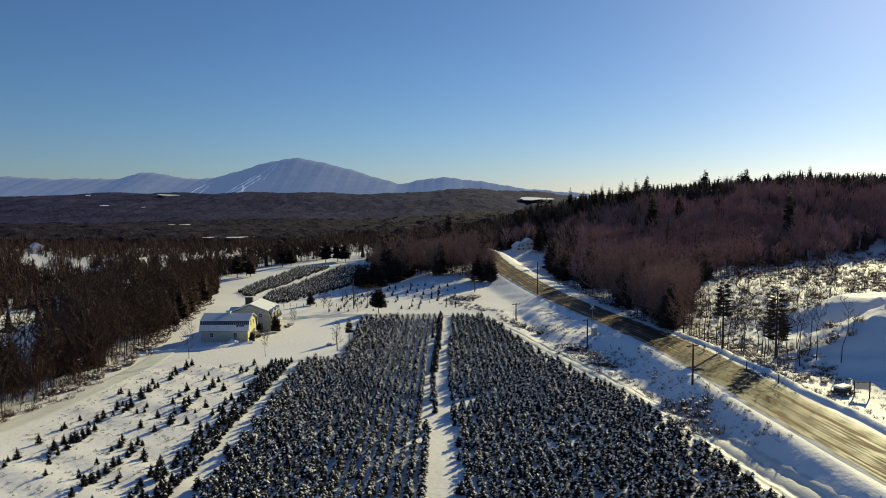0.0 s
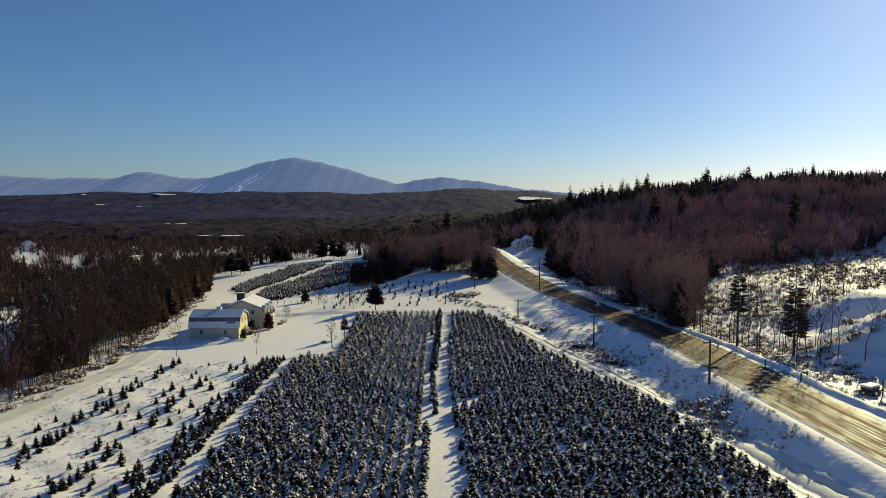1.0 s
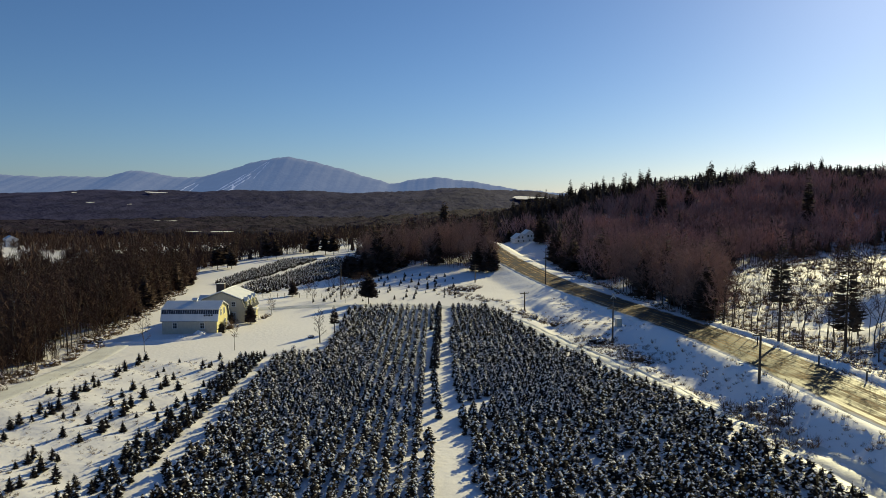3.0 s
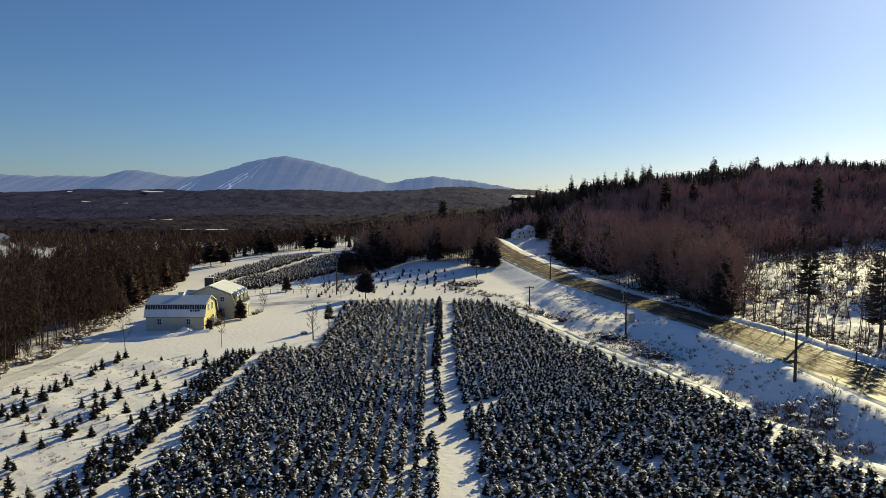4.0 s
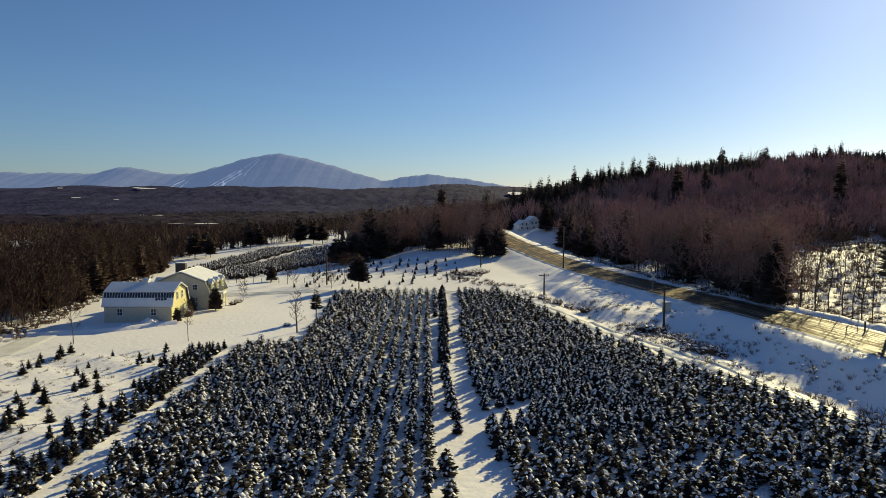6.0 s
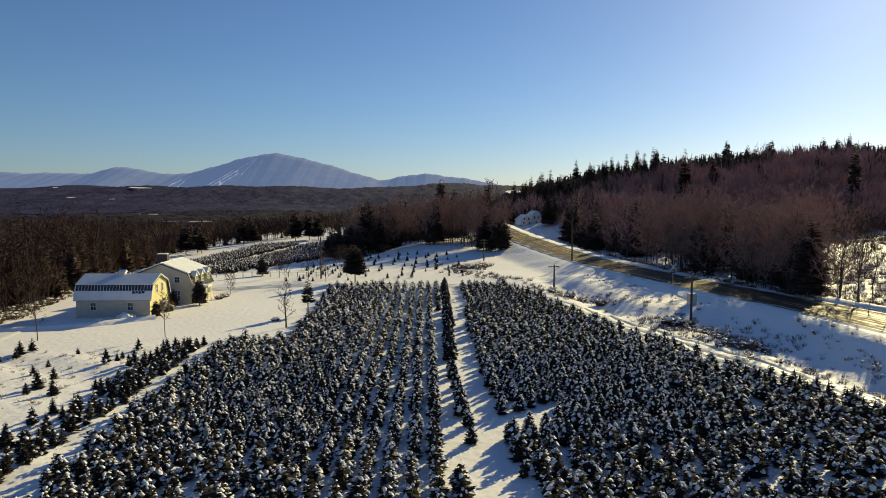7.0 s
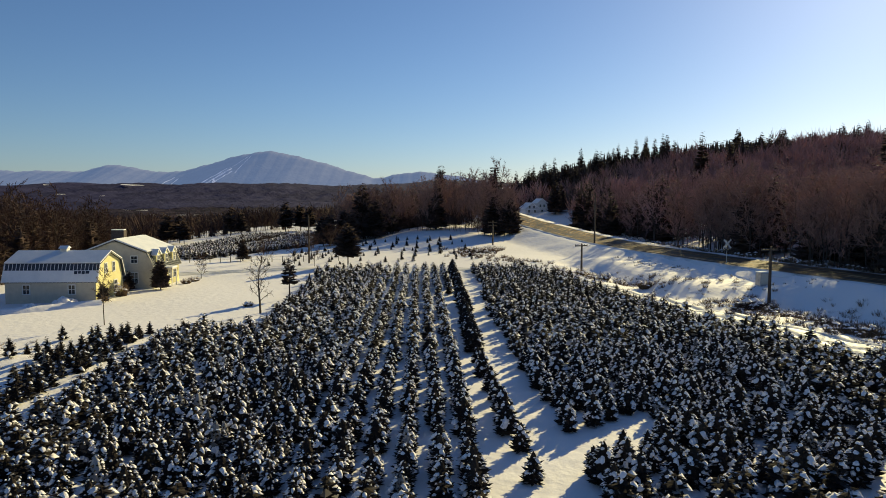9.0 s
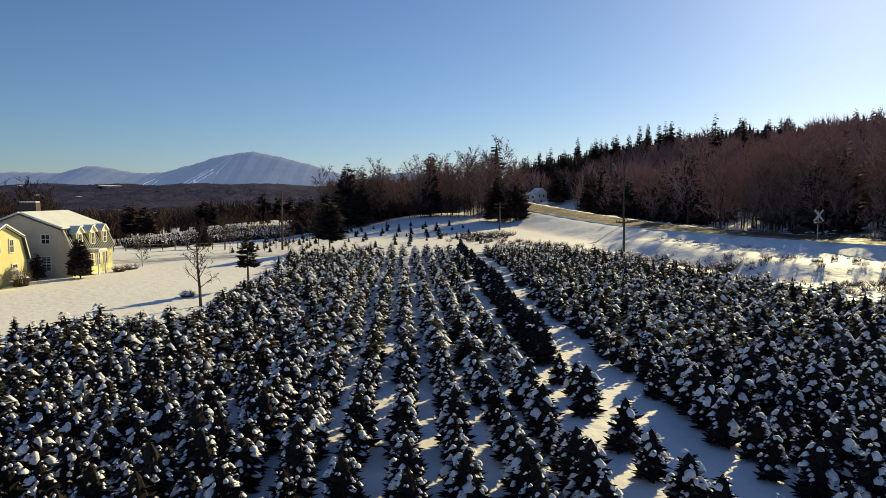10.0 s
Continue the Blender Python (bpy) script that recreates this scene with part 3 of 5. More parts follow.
for x, y, s, a, k in field[near]:
    fir_thing(x, y, s, a, FIR_MESH[int(k) % 6], "young fir tree loaded with lumps of snow in a row", "firs in the plantation")

# the last row along the alley: plainer, taller firs
for y in np.arange(98.5, 184.0, 1.85):
    if g.rand() > 0.16:
        fir_thing(float(alley_x(y)) - 1.75 + 0.1 * g.randn(), y + 0.15 * g.randn(), g.uniform(0.88, 1.2), g.rand() * 6.28, (PLAIN_MESH[g.randint(4)] if y > 124 else FIR_MESH[g.randint(3)]), "dark full fir in the row beside the snowy alley", "firs along the alley")

# young trees in thin rows beside the field
young = []
band = []
for x0, keep, y0, y1 in ((-30.8, 0.95, 72, 137), (-32.1, 0.9, 70, 137), (-33.5, 0.75, 70, 135), (-35.0, 0.45, 70, 130)):
    for y in np.arange(y0, y1, 1.35):
        if g.rand() < keep:
            band.append((x0 + 0.2 * g.randn(), y + 0.2 * g.randn(), g.uniform(0.55, 1.0), g.rand() * 6.28, g.randint(4)))
scattered("young_fir_band", [joined(f) for f in FIR_YOUNG], band, [M["needle"], M["clump"], M["bark"]], "ragged band of young firs beside the main field", "fir plantation")
for x0, keep, y0, y1, size in ((-38.0, 0.42, 74, 136, 0.8), (-41.0, 0.7, 74, 125, 0.95), (-44.0, 0.55, 78, 136, 0.85),
                                (-47.5, 0.14, 80, 136, 0.8), (-50.5, 0.7, 84, 137, 0.9), (-52.3, 0.5, 84, 137, 0.85), (-55.5, 0.45, 80, 118, 0.8)):
    for y in np.arange(y0, y1, 1.7):
        if g.rand() < keep:
            young.append((x0 + 0.35 * g.randn(), y + 0.3 * g.randn(), size * g.uniform(0.55, 1.1)))
for x, y, s in young[:300]:
    fir_thing(x, y, s, g.rand() * 6.28, YOUNG_MESH[g.randint(4)], "small dark green fir standing in open snow", "young firs beside the field")
# the thin rows beyond the lane
thin = []
for x0 in np.arange(-33, 4, 2.6):
    for y0 in np.arange(199, 246, 4.2):
        if g.rand() < 0.62 and y0 < 246 - 0.5 * abs(x0 + 12):
            thin.append((x0 + 0.2 * g.randn() + 0.02 * (y0 - 199), y0 + 0.5 * g.randn(), g.uniform(0.4, 0.75), g.rand() * 6.28, g.randint(4)))
scattered("thin_fir_rows", [joined(f) for f in FIR_YOUNG], thin, [M["needle"], M["clump"], M["bark"]], "thin rows of small dark firs beyond the lane", "fir plantation")
# the far block
far_kinds = [joined(fir_arrays(170 + i, 1.8, 0.75, 16, 4)[:2]) for i in range(3)]
far = []
for x0 in np.arange(-92, -30, 1.6):
    for y0 in np.arange(222, 362, 1.7):
        x, y = x0 + 0.15 * g.randn(), y0 + 0.2 * g.randn()
        left = np.interp(y, [222, 236, 268, 300, 350], [-56, -66, -80, -82, -76])
        right = np.interp(y, [222, 268, 330, 362], [-50, -37, -37, -39])
        mid = np.interp(y, [222, 260, 326, 350], [-62, -67, -60, -57])
        if left < x < right and abs(x - mid) > 2.6 and g.rand() > 0.04:
            far.append((x, y, g.uniform(0.8, 1.2), g.rand() * 6.28, g.randint(3)))
scattered("far_fir_plantation", far_kinds, far, [M["needle"], M["clump"]], "far block of dark young firs with snow between rows", "fir plantation")

# ---------------------------------------------------------------- woods
BARE = [joined(bare_arrays(200 + i, 13 + i, 3.4 + 0.3 * i, 12, 6, 4, 0.062, 0.16, 0.6)) for i in range(5)]
BARE_FULL = [joined(bare_arrays(230 + i, 12 + i, 3.9 + 0.3 * i, 15, 7, 6, 0.05, 0.12, 0.6)) for i in range(5)]
BARE_MID = [joined(bare_arrays(210 + i, 13 + i, 3.8 + 0.3 * i, 8, 5, 2, 0.11, 0.2, 0.7)) for i in range(4)]


def fan_arrays(seed, h, r, n, w):
    """A leafless tree seen from afar: a vase of thin boughs over a short stem."""
    g = np.random.RandomState(seed)
    a = g.rand(n) * math.tau
    lo = h * (0.10 + 0.5 * g.rand(n))
    base = np.stack([0.25 * r * g.randn(n), 0.25 * r * g.randn(n), lo], 1)
    out = r * np.sqrt(g.rand(n)) * (0.65 + 0.5 * np.sin(math.pi * np.clip(lo / h + 0.2, 0, 1)))
    tip = np.stack([out * np.cos(a), out * np.sin(a), np.minimum(lo + h * (0.2 + 0.4 * g.rand(n)), h * (1.0 - 0.3 * (out / r) ** 2 - 0.1 * g.rand(n)))], 1)
    side = np.cross(tip - base, g.randn(n, 3))
    side = side / np.linalg.norm(side, axis=1)[:, None] * w
    mid = (base + tip) / 2
    V = np.stack([base, mid - side, tip, mid + side], 1).reshape(-1, 3)
    k = np.arange(n)[:, None] * 4
    T = np.concatenate([k + [0, 1, 2], k + [0, 2, 3]])
    stem = np.array([(0.12, 0, -0.4), (-0.08, 0.1, -0.4), (-0.08, -0.1, -0.4), (0, 0, h * 0.8)])
    return (stem, np.array([(0, 1, 3), (1, 2, 3), (2, 0, 3)])), (V, T)


SPRUCE_TINY = [joined([f[0], f[2]]) for f in (fir_arrays(270 + i, 12.0 + i, 2.9, 15, 0, full=1.8) for i in range(3))]
BARE_TINY = [joined(fan_arrays(225 + i, 12.0 + i, 3.4 + 0.3 * i, 24, 0.17)) for i in range(4)]
BARE_FAR = [joined(fan_arrays(220 + i, 12.0 + i, 3.4 + 0.3 * i, 46, 0.11)) for i in range(5)]
SPRUCE = [joined([f[0], f[2]]) for f in (fir_arrays(240 + i, 13.0 + i, 3.0 + 0.3 * (i % 2), 190, 0, full=1.3) for i in range(4))]
SPRUCE_FAR = [joined([f[0], f[2]]) for f in (fir_arrays(260 + i, 11.5 + i, 2.9, 24, 0, full=1.6) for i in range(3))]


def woods(seed, n, region, inside, conifer, size=(0.75, 1.15)):
    """Spots for bare trees and for conifers, n tries in a rectangle."""
    g = np.random.RandomState(seed)
    x0, x1, y0, y1 = region
    X, Y = g.uniform(x0, x1, n), g.uniform(y0, y1, n)
    ok = inside(X, Y)
    X, Y = X[ok], Y[ok]
    clump = 0.5 + 0.5 * np.sin(X / 11.0 + 2 * np.cos(Y / 19.0)) * np.cos(Y / 12.0 + 1.5 * np.sin(X / 27.0))
    con = g.rand(len(X)) < conifer(X, Y) * np.clip(3.2 * clump - 0.6, 0.1, 2.6)
    patch = np.sin(X / 13.0 + 1.3 * np.sin(Y / 17.0)) * np.cos(Y / 15.0 + 0.9 * np.sin(X / 21.0))
    S, R = g.uniform(size[0], size[1], len(X)) * (1 + 0.22 * patch), g.rand(len(X)) * math.tau
    return X, Y, S, R, con, g


def plant(name, W, kinds_bare, kinds_con, label, twig="twig", bare_size=1.0):
    X, Y, S, R, con, g = W
    a = np.stack([X, Y, S * bare_size, R, g.randint(0, len(kinds_bare), len(X))], 1)[~con]
    b = np.stack([X, Y, S, R, g.randint(0, len(kinds_con), len(X))], 1)[con]
    if len(a):
        scattered("bare_" + name, kinds_bare, a, [M["bark"], M[twig]], "leafless brown " + label, "woods")
    if len(b):
        scattered("conifer_" + name, kinds_con, b, [M["spruce"], M["bark"]], "dark evergreen " + label, "woods")


def hill_edge(y):
    """Where the woods on the right begin: along the road, then round the clearing."""
    return np.interp(y, [135, 143, 165, 195, 215, 236, 262, 300, 330, 345, 365, 385, 440], [56, 49.5, 47.5, 46, 44.5, 44, 42.5, 44, 49, 53, 52, 22, 0])


# the right bound leaves room for woods out of view that shade the snow
def clearing(x, y):
    return (x > np.interp(y, [100, 140, 149, 215, 245], [54, 53, 50.5, 81, 106])) & (y < np.interp(x, [50.5, 81, 107, 193, 260], [149, 215, 245, 300, 330])) & (x < 0.62 * y + 16)


def in_hill(x, y):
    return (x > hill_edge(y)) & ~clearing(x, y) & (np.hypot((x - 41) / 15, (y - 342) / 27) > 1)


def con_hill(x, y):
    return np.where(y > 385, 9.0, np.where(np.abs(x - hill_edge(y)) < 15, np.where(y < 212, 1.1, 0.45), 0.16))


plant("tall_edge_woods", woods(47, 560, (44, 76, 144, 214), lambda x, y: in_hill(x, y) & (x - hill_edge(y) > 0.8) & (x - hill_edge(y) < 20) & (np.abs(y - x * 1.4 - 111) > 3.5), lambda x, y: 0.08 + 0 * x, (0.80, 1.14)), BARE_FULL, SPRUCE, "tall woods on the edge of the road", "brown", 0.85)
plant("hill_edge_woods", woods(31, 1300, (36, 150, 120, 300), lambda x, y: in_hill(x, y) & ((y > 212) | (x > 70)) & ((x - hill_edge(y) < 18) | (np.hypot(x - 84, y - 216) < 45)), con_hill, (0.65, 1.0)), BARE, SPRUCE, "woods along the road and the clearing")
plant("hill_thicket", woods(39, 900, (36, 125, 135, 300), lambda x, y: in_hill(x, y) & (x - hill_edge(y) > 0.6) & (x - hill_edge(y) < 7), lambda x, y: 0 * x, (0.28, 0.5)), BARE_MID, SPRUCE_FAR, "undergrowth along the edge of the woods")
plant("hill_woods", woods(36, 1500, (50, 150, 150, 320), lambda x, y: in_hill(x, y) & (x - hill_edge(y) > 14), con_hill, (0.65, 1.0)), BARE_MID, SPRUCE_FAR, "woods on the hillside beside the road")
plant("hill_top_woods", woods(32, 6300, (0, 360, 235, 520), lambda x, y: in_hill(x, y) & (x < 0.78 * y) & ((y > 300) | (x > 135)), con_hill), BARE_FAR, SPRUCE_FAR, "woods up to the crest of the hill")


def in_mid(x, y):
    edge = np.interp(x, [-28, -22, -10, 0, 10, 17, 20], [262, 256, 262, 258, 246, 240, 262])
    return (y > edge) & (x < road_x(y) - 7) & (x > -29 - 0.05 * (y - 262))


plant("middle_woods", woods(33, 820, (-45, 24, 236, 420), in_mid, lambda x, y: np.where(x > 8, 0.34, np.where(y > 285, 0.6, 0.10)), (0.86, 1.16)), BARE_FULL, SPRUCE, "woods between the farm and the road", "brown", 0.86)


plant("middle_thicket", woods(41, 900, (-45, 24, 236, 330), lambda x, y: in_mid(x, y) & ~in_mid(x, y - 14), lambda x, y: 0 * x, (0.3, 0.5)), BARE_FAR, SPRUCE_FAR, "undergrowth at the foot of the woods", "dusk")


def left_edge(y):
    return np.interp(y, [60, 90, 122, 134, 145, 158, 177, 237, 270, 300], [-78, -69.5, -66, -65.3, -64.8, -68, -70, -82, -89, -98])


GLADES = ((-0.455, 0.030, 250, 345), (-0.400, 0.020, 320, 405), (-0.585, 0.026, 400, 500), (-0.527, 0.022, 360, 450), (-0.354, 0.016, 410, 500), (-0.51, 0.018, 215, 262))


def opening(x, y):
    """Long snowy gaps in the valley's woods."""
    r = x / np.maximum(y, 1.0)
    return np.any([(np.abs(r - a) < w * (0.75 + 0.4 * np.sin(y / 17.0))) & (y > y0) & (y < y1) for a, w, y0, y1 in GLADES], axis=0)


def in_left_wood(x, y):
    return (x < left_edge(y)) & ~opening(x, y) & ~(np.sin(x / 19.0 + 2) * np.cos(y / 14.0 + x / 60) > 0.84) & (np.hypot((x + 112) / 11, (y - 182) / 16) > 1) & (np.hypot((x + 137) / 18, (y - 236) / 24) > 1) & (x > -0.75 * y - 8)


def con_left(x, y):
    return np.where((x > -95) & (y > 105) & (y < 190), 0.65, 0.35)


# left woods use the darkened twigs, so their dimness is in the colour
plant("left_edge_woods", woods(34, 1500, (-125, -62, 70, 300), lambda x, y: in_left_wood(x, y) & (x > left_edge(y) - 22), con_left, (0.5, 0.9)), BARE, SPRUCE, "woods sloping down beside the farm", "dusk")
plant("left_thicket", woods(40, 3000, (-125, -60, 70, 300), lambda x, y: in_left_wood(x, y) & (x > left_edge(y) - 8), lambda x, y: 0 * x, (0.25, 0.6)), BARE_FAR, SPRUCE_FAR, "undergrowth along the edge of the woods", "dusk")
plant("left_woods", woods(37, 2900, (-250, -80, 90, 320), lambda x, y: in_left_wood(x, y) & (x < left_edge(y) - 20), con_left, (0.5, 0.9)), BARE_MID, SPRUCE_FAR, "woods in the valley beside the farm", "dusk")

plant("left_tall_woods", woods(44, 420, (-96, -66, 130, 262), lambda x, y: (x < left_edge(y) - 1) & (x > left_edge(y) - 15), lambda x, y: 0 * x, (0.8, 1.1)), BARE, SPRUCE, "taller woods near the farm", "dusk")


def glade(x, y):
    return (np.sin(x / 37.0 + 1) * np.cos(y / 31.0) > 0.80) & (y < 520) | (np.sin(x / 23.0 + 1.7 * np.sin(y / 43.0)) * np.cos(y / 33.0 + 1.1 * np.sin(x / 39.0)) > 0.8) & (y < 600) & (x < -95) | (np.abs(x + 62) < 46) & (y < 372) | ((np.abs(x + 95) < 50) & (np.abs(y - 455) < 14)) | ((np.abs(x + 190) < 26) & (np.abs(y - 430) < 9))


def in_valley(x, y):
    return ~opening(x, y) & (x < np.interp(y, [300, 420, 520, 900], [-88, -20, 40, 300])) & (x > -0.85 * y - 20) & ~glade(x, y)


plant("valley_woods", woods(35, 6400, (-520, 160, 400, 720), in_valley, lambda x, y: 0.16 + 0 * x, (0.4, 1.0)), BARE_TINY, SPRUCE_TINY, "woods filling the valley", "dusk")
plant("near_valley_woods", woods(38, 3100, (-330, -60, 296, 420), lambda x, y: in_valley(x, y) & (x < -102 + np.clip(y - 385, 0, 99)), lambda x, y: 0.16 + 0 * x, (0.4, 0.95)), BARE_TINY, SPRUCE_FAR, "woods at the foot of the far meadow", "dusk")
# canopy of the far wooded ridges
gg = np.random.RandomState(5)


def canopy(name, fx, fy, rise, mat, label):
    FX, FY = np.meshgrid(fx, fy)
    FZ = height(FX, FY) + 2 + rise * gg.rand(*FX.shape) - 14 * (glade(FX, FY) | (FX > np.interp(FY, [560, 900], [60, 300])) & (FY < 1000))
    FZ[0] -= 15
    k = len(fx)
    q = (np.arange(len(fy) - 1)[:, None] * k + np.arange(k - 1)[None, :]).ravel()
    ob = new(name, np_mesh(name, np.stack([FX, FY, FZ], -1).reshape(-1, 3), np.stack([q, q + 1, q + k + 1, q + k], -1), [mat], smooth=True))
    tagged(ob, label, "woods", kind="stuff")


# two canopies, the farther one in the colour with more haze in it
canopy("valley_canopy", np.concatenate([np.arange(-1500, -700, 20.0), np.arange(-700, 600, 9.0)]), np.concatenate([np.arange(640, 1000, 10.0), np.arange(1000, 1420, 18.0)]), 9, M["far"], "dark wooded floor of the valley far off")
canopy("far_ridge_woods", np.concatenate([np.arange(-2600, -1700, 26.0), np.arange(-1700, 700, 11.0), np.arange(700, 1500, 30.0)]), np.concatenate([np.arange(1390, 2400, 24.0), [2450, 2600]]), 8, M["ridge"], "wooded ridge across the valley, blue-grey haze in its colour")


def far_meadow(x, y, w, d, up, label):
    """A snowy field between far woods: an uneven sheet on the slope."""
    n = 14
    ang = np.arange(n) / n * math.tau
    r = 1 + 0.25 * np.sin(ang * 3 + x) + 0.15 * np.cos(ang * 5 + y)
    X, Y = np.concatenate([[x], x + w * r * np.cos(ang)]), np.concatenate([[y], y + d * r * np.sin(ang)])
    me = np_mesh("far_meadow", np.stack([X, Y, height(X, Y) + up], -1), [(0, 1 + i, 1 + (i + 1) % n) for i in range(n)], [M["snow"]])
    tagged(new("far_meadow", me), label, "meadow", "far meadows", "structure")


for x, y, w, d in ((-867, 2187, 34, 15), (-881, 1803, 11, 10), (-1106, 2160, 7, 9), (-763, 1764, 6, 8), (-418, 1123, 9, 12), (-437, 1117, 4, 10)):
    far_meadow(x, y, w, d, 13, "small snowy field among the far woods")
far_meadow(228, 1700, 42, 45, 12, "snowy hilltop field with scattered trees far off")
for x, y, w, d in ((-190, 640, 10, 12), (-216, 640, 5, 12)):
    far_meadow(x, y, w, d, 10, "long snowy meadow between woods in the valley")

# ---------------------------------------------------------------- farm buildings
def gambrel(half, eave, knee_in, knee, ridge):
    return [(-half, 0), (half, 0), (half, eave), (half - knee_in, knee), (0, ridge), (-half + knee_in, knee), (-half, eave)]


def roof_slab(bm, a, b, y0, y1, t, axis):
    """A sloping slab between two points (u, z), t thick, pushed along an axis."""
    d = Vector((b[0] - a[0], b[1] - a[1])).normalized()
    n = Vector((-d.y, d.x))
    if n.y < 0:
        n = -n
    prism(bm, [a, b, (b[0] + n.x * t, b[1] + n.y * t), (a[0] + n.x * t, a[1] + n.y * t)], y0, y1, axis)


def window(parent, w, h, m, panes=True):
    """A sash window: outer face towards -y of the pose m."""
    bm = bmesh.new()
    for x0, x1, z0, z1 in ((-w / 2 - 0.1, w / 2 + 0.1, h, h + 0.12), (-w / 2 - 0.1, w / 2 + 0.1, -0.1, 0), (-w / 2 - 0.1, -w / 2, 0, h), (w / 2, w / 2 + 0.1, 0, h), (-w / 2, w / 2, h / 2 - 0.03, h / 2 + 0.03), (-0.02, 0.02, 0, h / 2 - 0.03), (-0.02, 0.02, h / 2 + 0.03, h)):
        box(bm, x0, x1, -0.06, 0.02, z0, z1)
    fr = part("window_frame", bm, M["white"], parent, "white window frame")
    fr.matrix_local = m
    for z in (0.0, h / 2 + 0.03):
        gl = part("pane", boxed(-w / 2, w / 2, -0.025, -0.005, z, z + h / 2 - 0.03), M["glass"], fr)
    return fr


def siding(parent, x0, x1, z0, z1, m, mat, step=0.16):
    """Clapboards on a wall that faces -y of m, as one part."""
    bm = bmesh.new()
    last = None
    for z in np.arange(z0, z1 - 0.02, step):
        for y, up in ((-0.035, 0), (-0.004, step)):
            v = [bm.verts.new(p) for p in ((x0, y, z + up), (x1, y, z + up))]
            if last:
                bm.faces.new((last[0], last[1], v[1], v[0]))
            last = v
    ob = part("siding", bm, mat, parent)
    ob.matrix_local = m
    return ob


def barn():
    x0, x1, y0, y1 = -56.5, -45.6, 159.5, 167.1
    cx, cy, half, ln = (x0 + x1) / 2, (y0 + y1) / 2, (y1 - y0) / 2, (x1 - x0) / 2
    zg = 1.45
    ob = thing("barn", pose(cx, cy, zg), "pale yellow gambrel barn with snow on its ribbed metal roof", "barn")
    out = gambrel(half, 2.45, 0.75, 4.55, 5.75)
    bm = bmesh.new()
    prism(bm, [(u, z - 0.3 if z == 0 else z) for u, z in out], -ln, ln, 'x')
    part("wall", bm, M["yellow"], ob)
    # front wall takes the greyer copy, its shade painted in
    siding(ob, -ln, ln, -0.3, 2.4, pose(0, -half, 0), M["trim"])
    for s in (-1, 1):
        bm = bmesh.new()
        roof_slab(bm, (s * half * 1.03, 2.3), (s * (half - 0.75), 4.56), -ln - 0.3, ln + 0.3, 0.09, 'x')
        part("lower_roof", bm, M["metal"], ob, "dark ribbed metal lower roof")
        bm = bmesh.new()
        roof_slab(bm, (s * (half - 0.62), 4.50), (0, 5.77), -ln - 0.35, ln + 0.35, 0.10, 'x')
        part("upper_roof", bm, M["metal"], ob)
        bm = bmesh.new()
        roof_slab(bm, (s * (half - 0.66), 4.62), (0, 5.88), -ln - 0.33, ln + 0.33, 0.14, 'x')
        part("roof_snow", bm, M["roofsnow"], ob, "thin snow on the upper roof")
        bm = bmesh.new()
        f = 0.6
        roof_slab(bm, (s * half * 1.04, 2.36), (s * (half * 1.03 + (half - 0.75 - half * 1.03) * f), 2.36 + 2.26 * f), -ln - 0.28, ln + 0.28, 0.22, 'x')
        part("slid_snow", bm, M["roofsnow"], ob, "snow that slid down to the eaves")
        for x in np.arange(-ln - 0.2, ln + 0.25, 0.46):
            bm = bmesh.new()
            roof_slab(bm, (s * (half * 1.03 + 0.02), 2.32), (s * (half - 0.73), 4.58), x - 0.02, x + 0.02, 0.12, 'x')
            part("roof_rib", bm, M["roofsnow"] if s < 0 else M["metal"], ob)
        bm = bmesh.new()
        tip = -ln - 0.32 if s < 0 else ln + 0.27
        for a, b in (((half * 1.04, 2.3), (half - 0.7, 4.5)), ((half - 0.7, 4.5), (0, 5.73)), ((0, 5.73), (-half + 0.7, 4.5)), ((-half + 0.7, 4.5), (-half * 1.04, 2.3))):
            roof_slab(bm, a, b, tip, tip + 0.06, 0.14, 'x')
        part("bargeboard", bm, M["white"], ob, "white bargeboard along the gable")
    for k, (u, w) in enumerate(((3.05, 0.36), (3.5, 0.3), (3.95, 0.34), (4.45, 0.42))):      # where snow has slid off
        bm = bmesh.new()
        roof_slab(bm, (-half * 1.04 + 0.36, 3.30 + 0.05 * (k % 2)), (-half * 1.04 + 0.49, 3.66), u - w / 2, u + w / 2, 0.245, 'x')
        part("bare_patch", bm, M["metal"], ob, "dark patch of roof bare of snow")
    for wx in (-2.9, 2.55):
        window(ob, 0.75, 1.05, pose(wx, -half - 0.03, 0.95))
    for wy in (-1.0, 1.2):
        window(ob, 0.6, 1.15, pose(ln + 0.02, wy, 3.25, 0, 0, 90))
    window(ob, 0.8, 1.1, pose(ln + 0.02, 1.6, 0.9, 0, 0, 90))
    cup = part("cupola", boxed(-0.42, 0.42, -0.42, 0.42, 5.6, 6.25), M["white"], ob, "small white roof cupola")
    bm = bmesh.new()
    prism(bm, [(-0.6, 6.25), (0.6, 6.25), (0, 6.6)], -0.55, 0.55, 'x')
    part("cupola_roof", bm, M["roofsnow"], cup)
    for s in (-1, 1):
        for k in range(4):
            part("slat", boxed(-0.3, 0.3, s * 0.42 - 0.03, s * 0.42 + 0.03, 5.8 + k * 0.11, 5.85 + k * 0.11), M["trim"], cup)
    part("corner_board", boxed(ln - 0.1, ln + 0.03, -half - 0.05, -half + 0.08, 0, 2.4), M["yellow"], ob)
    return ob


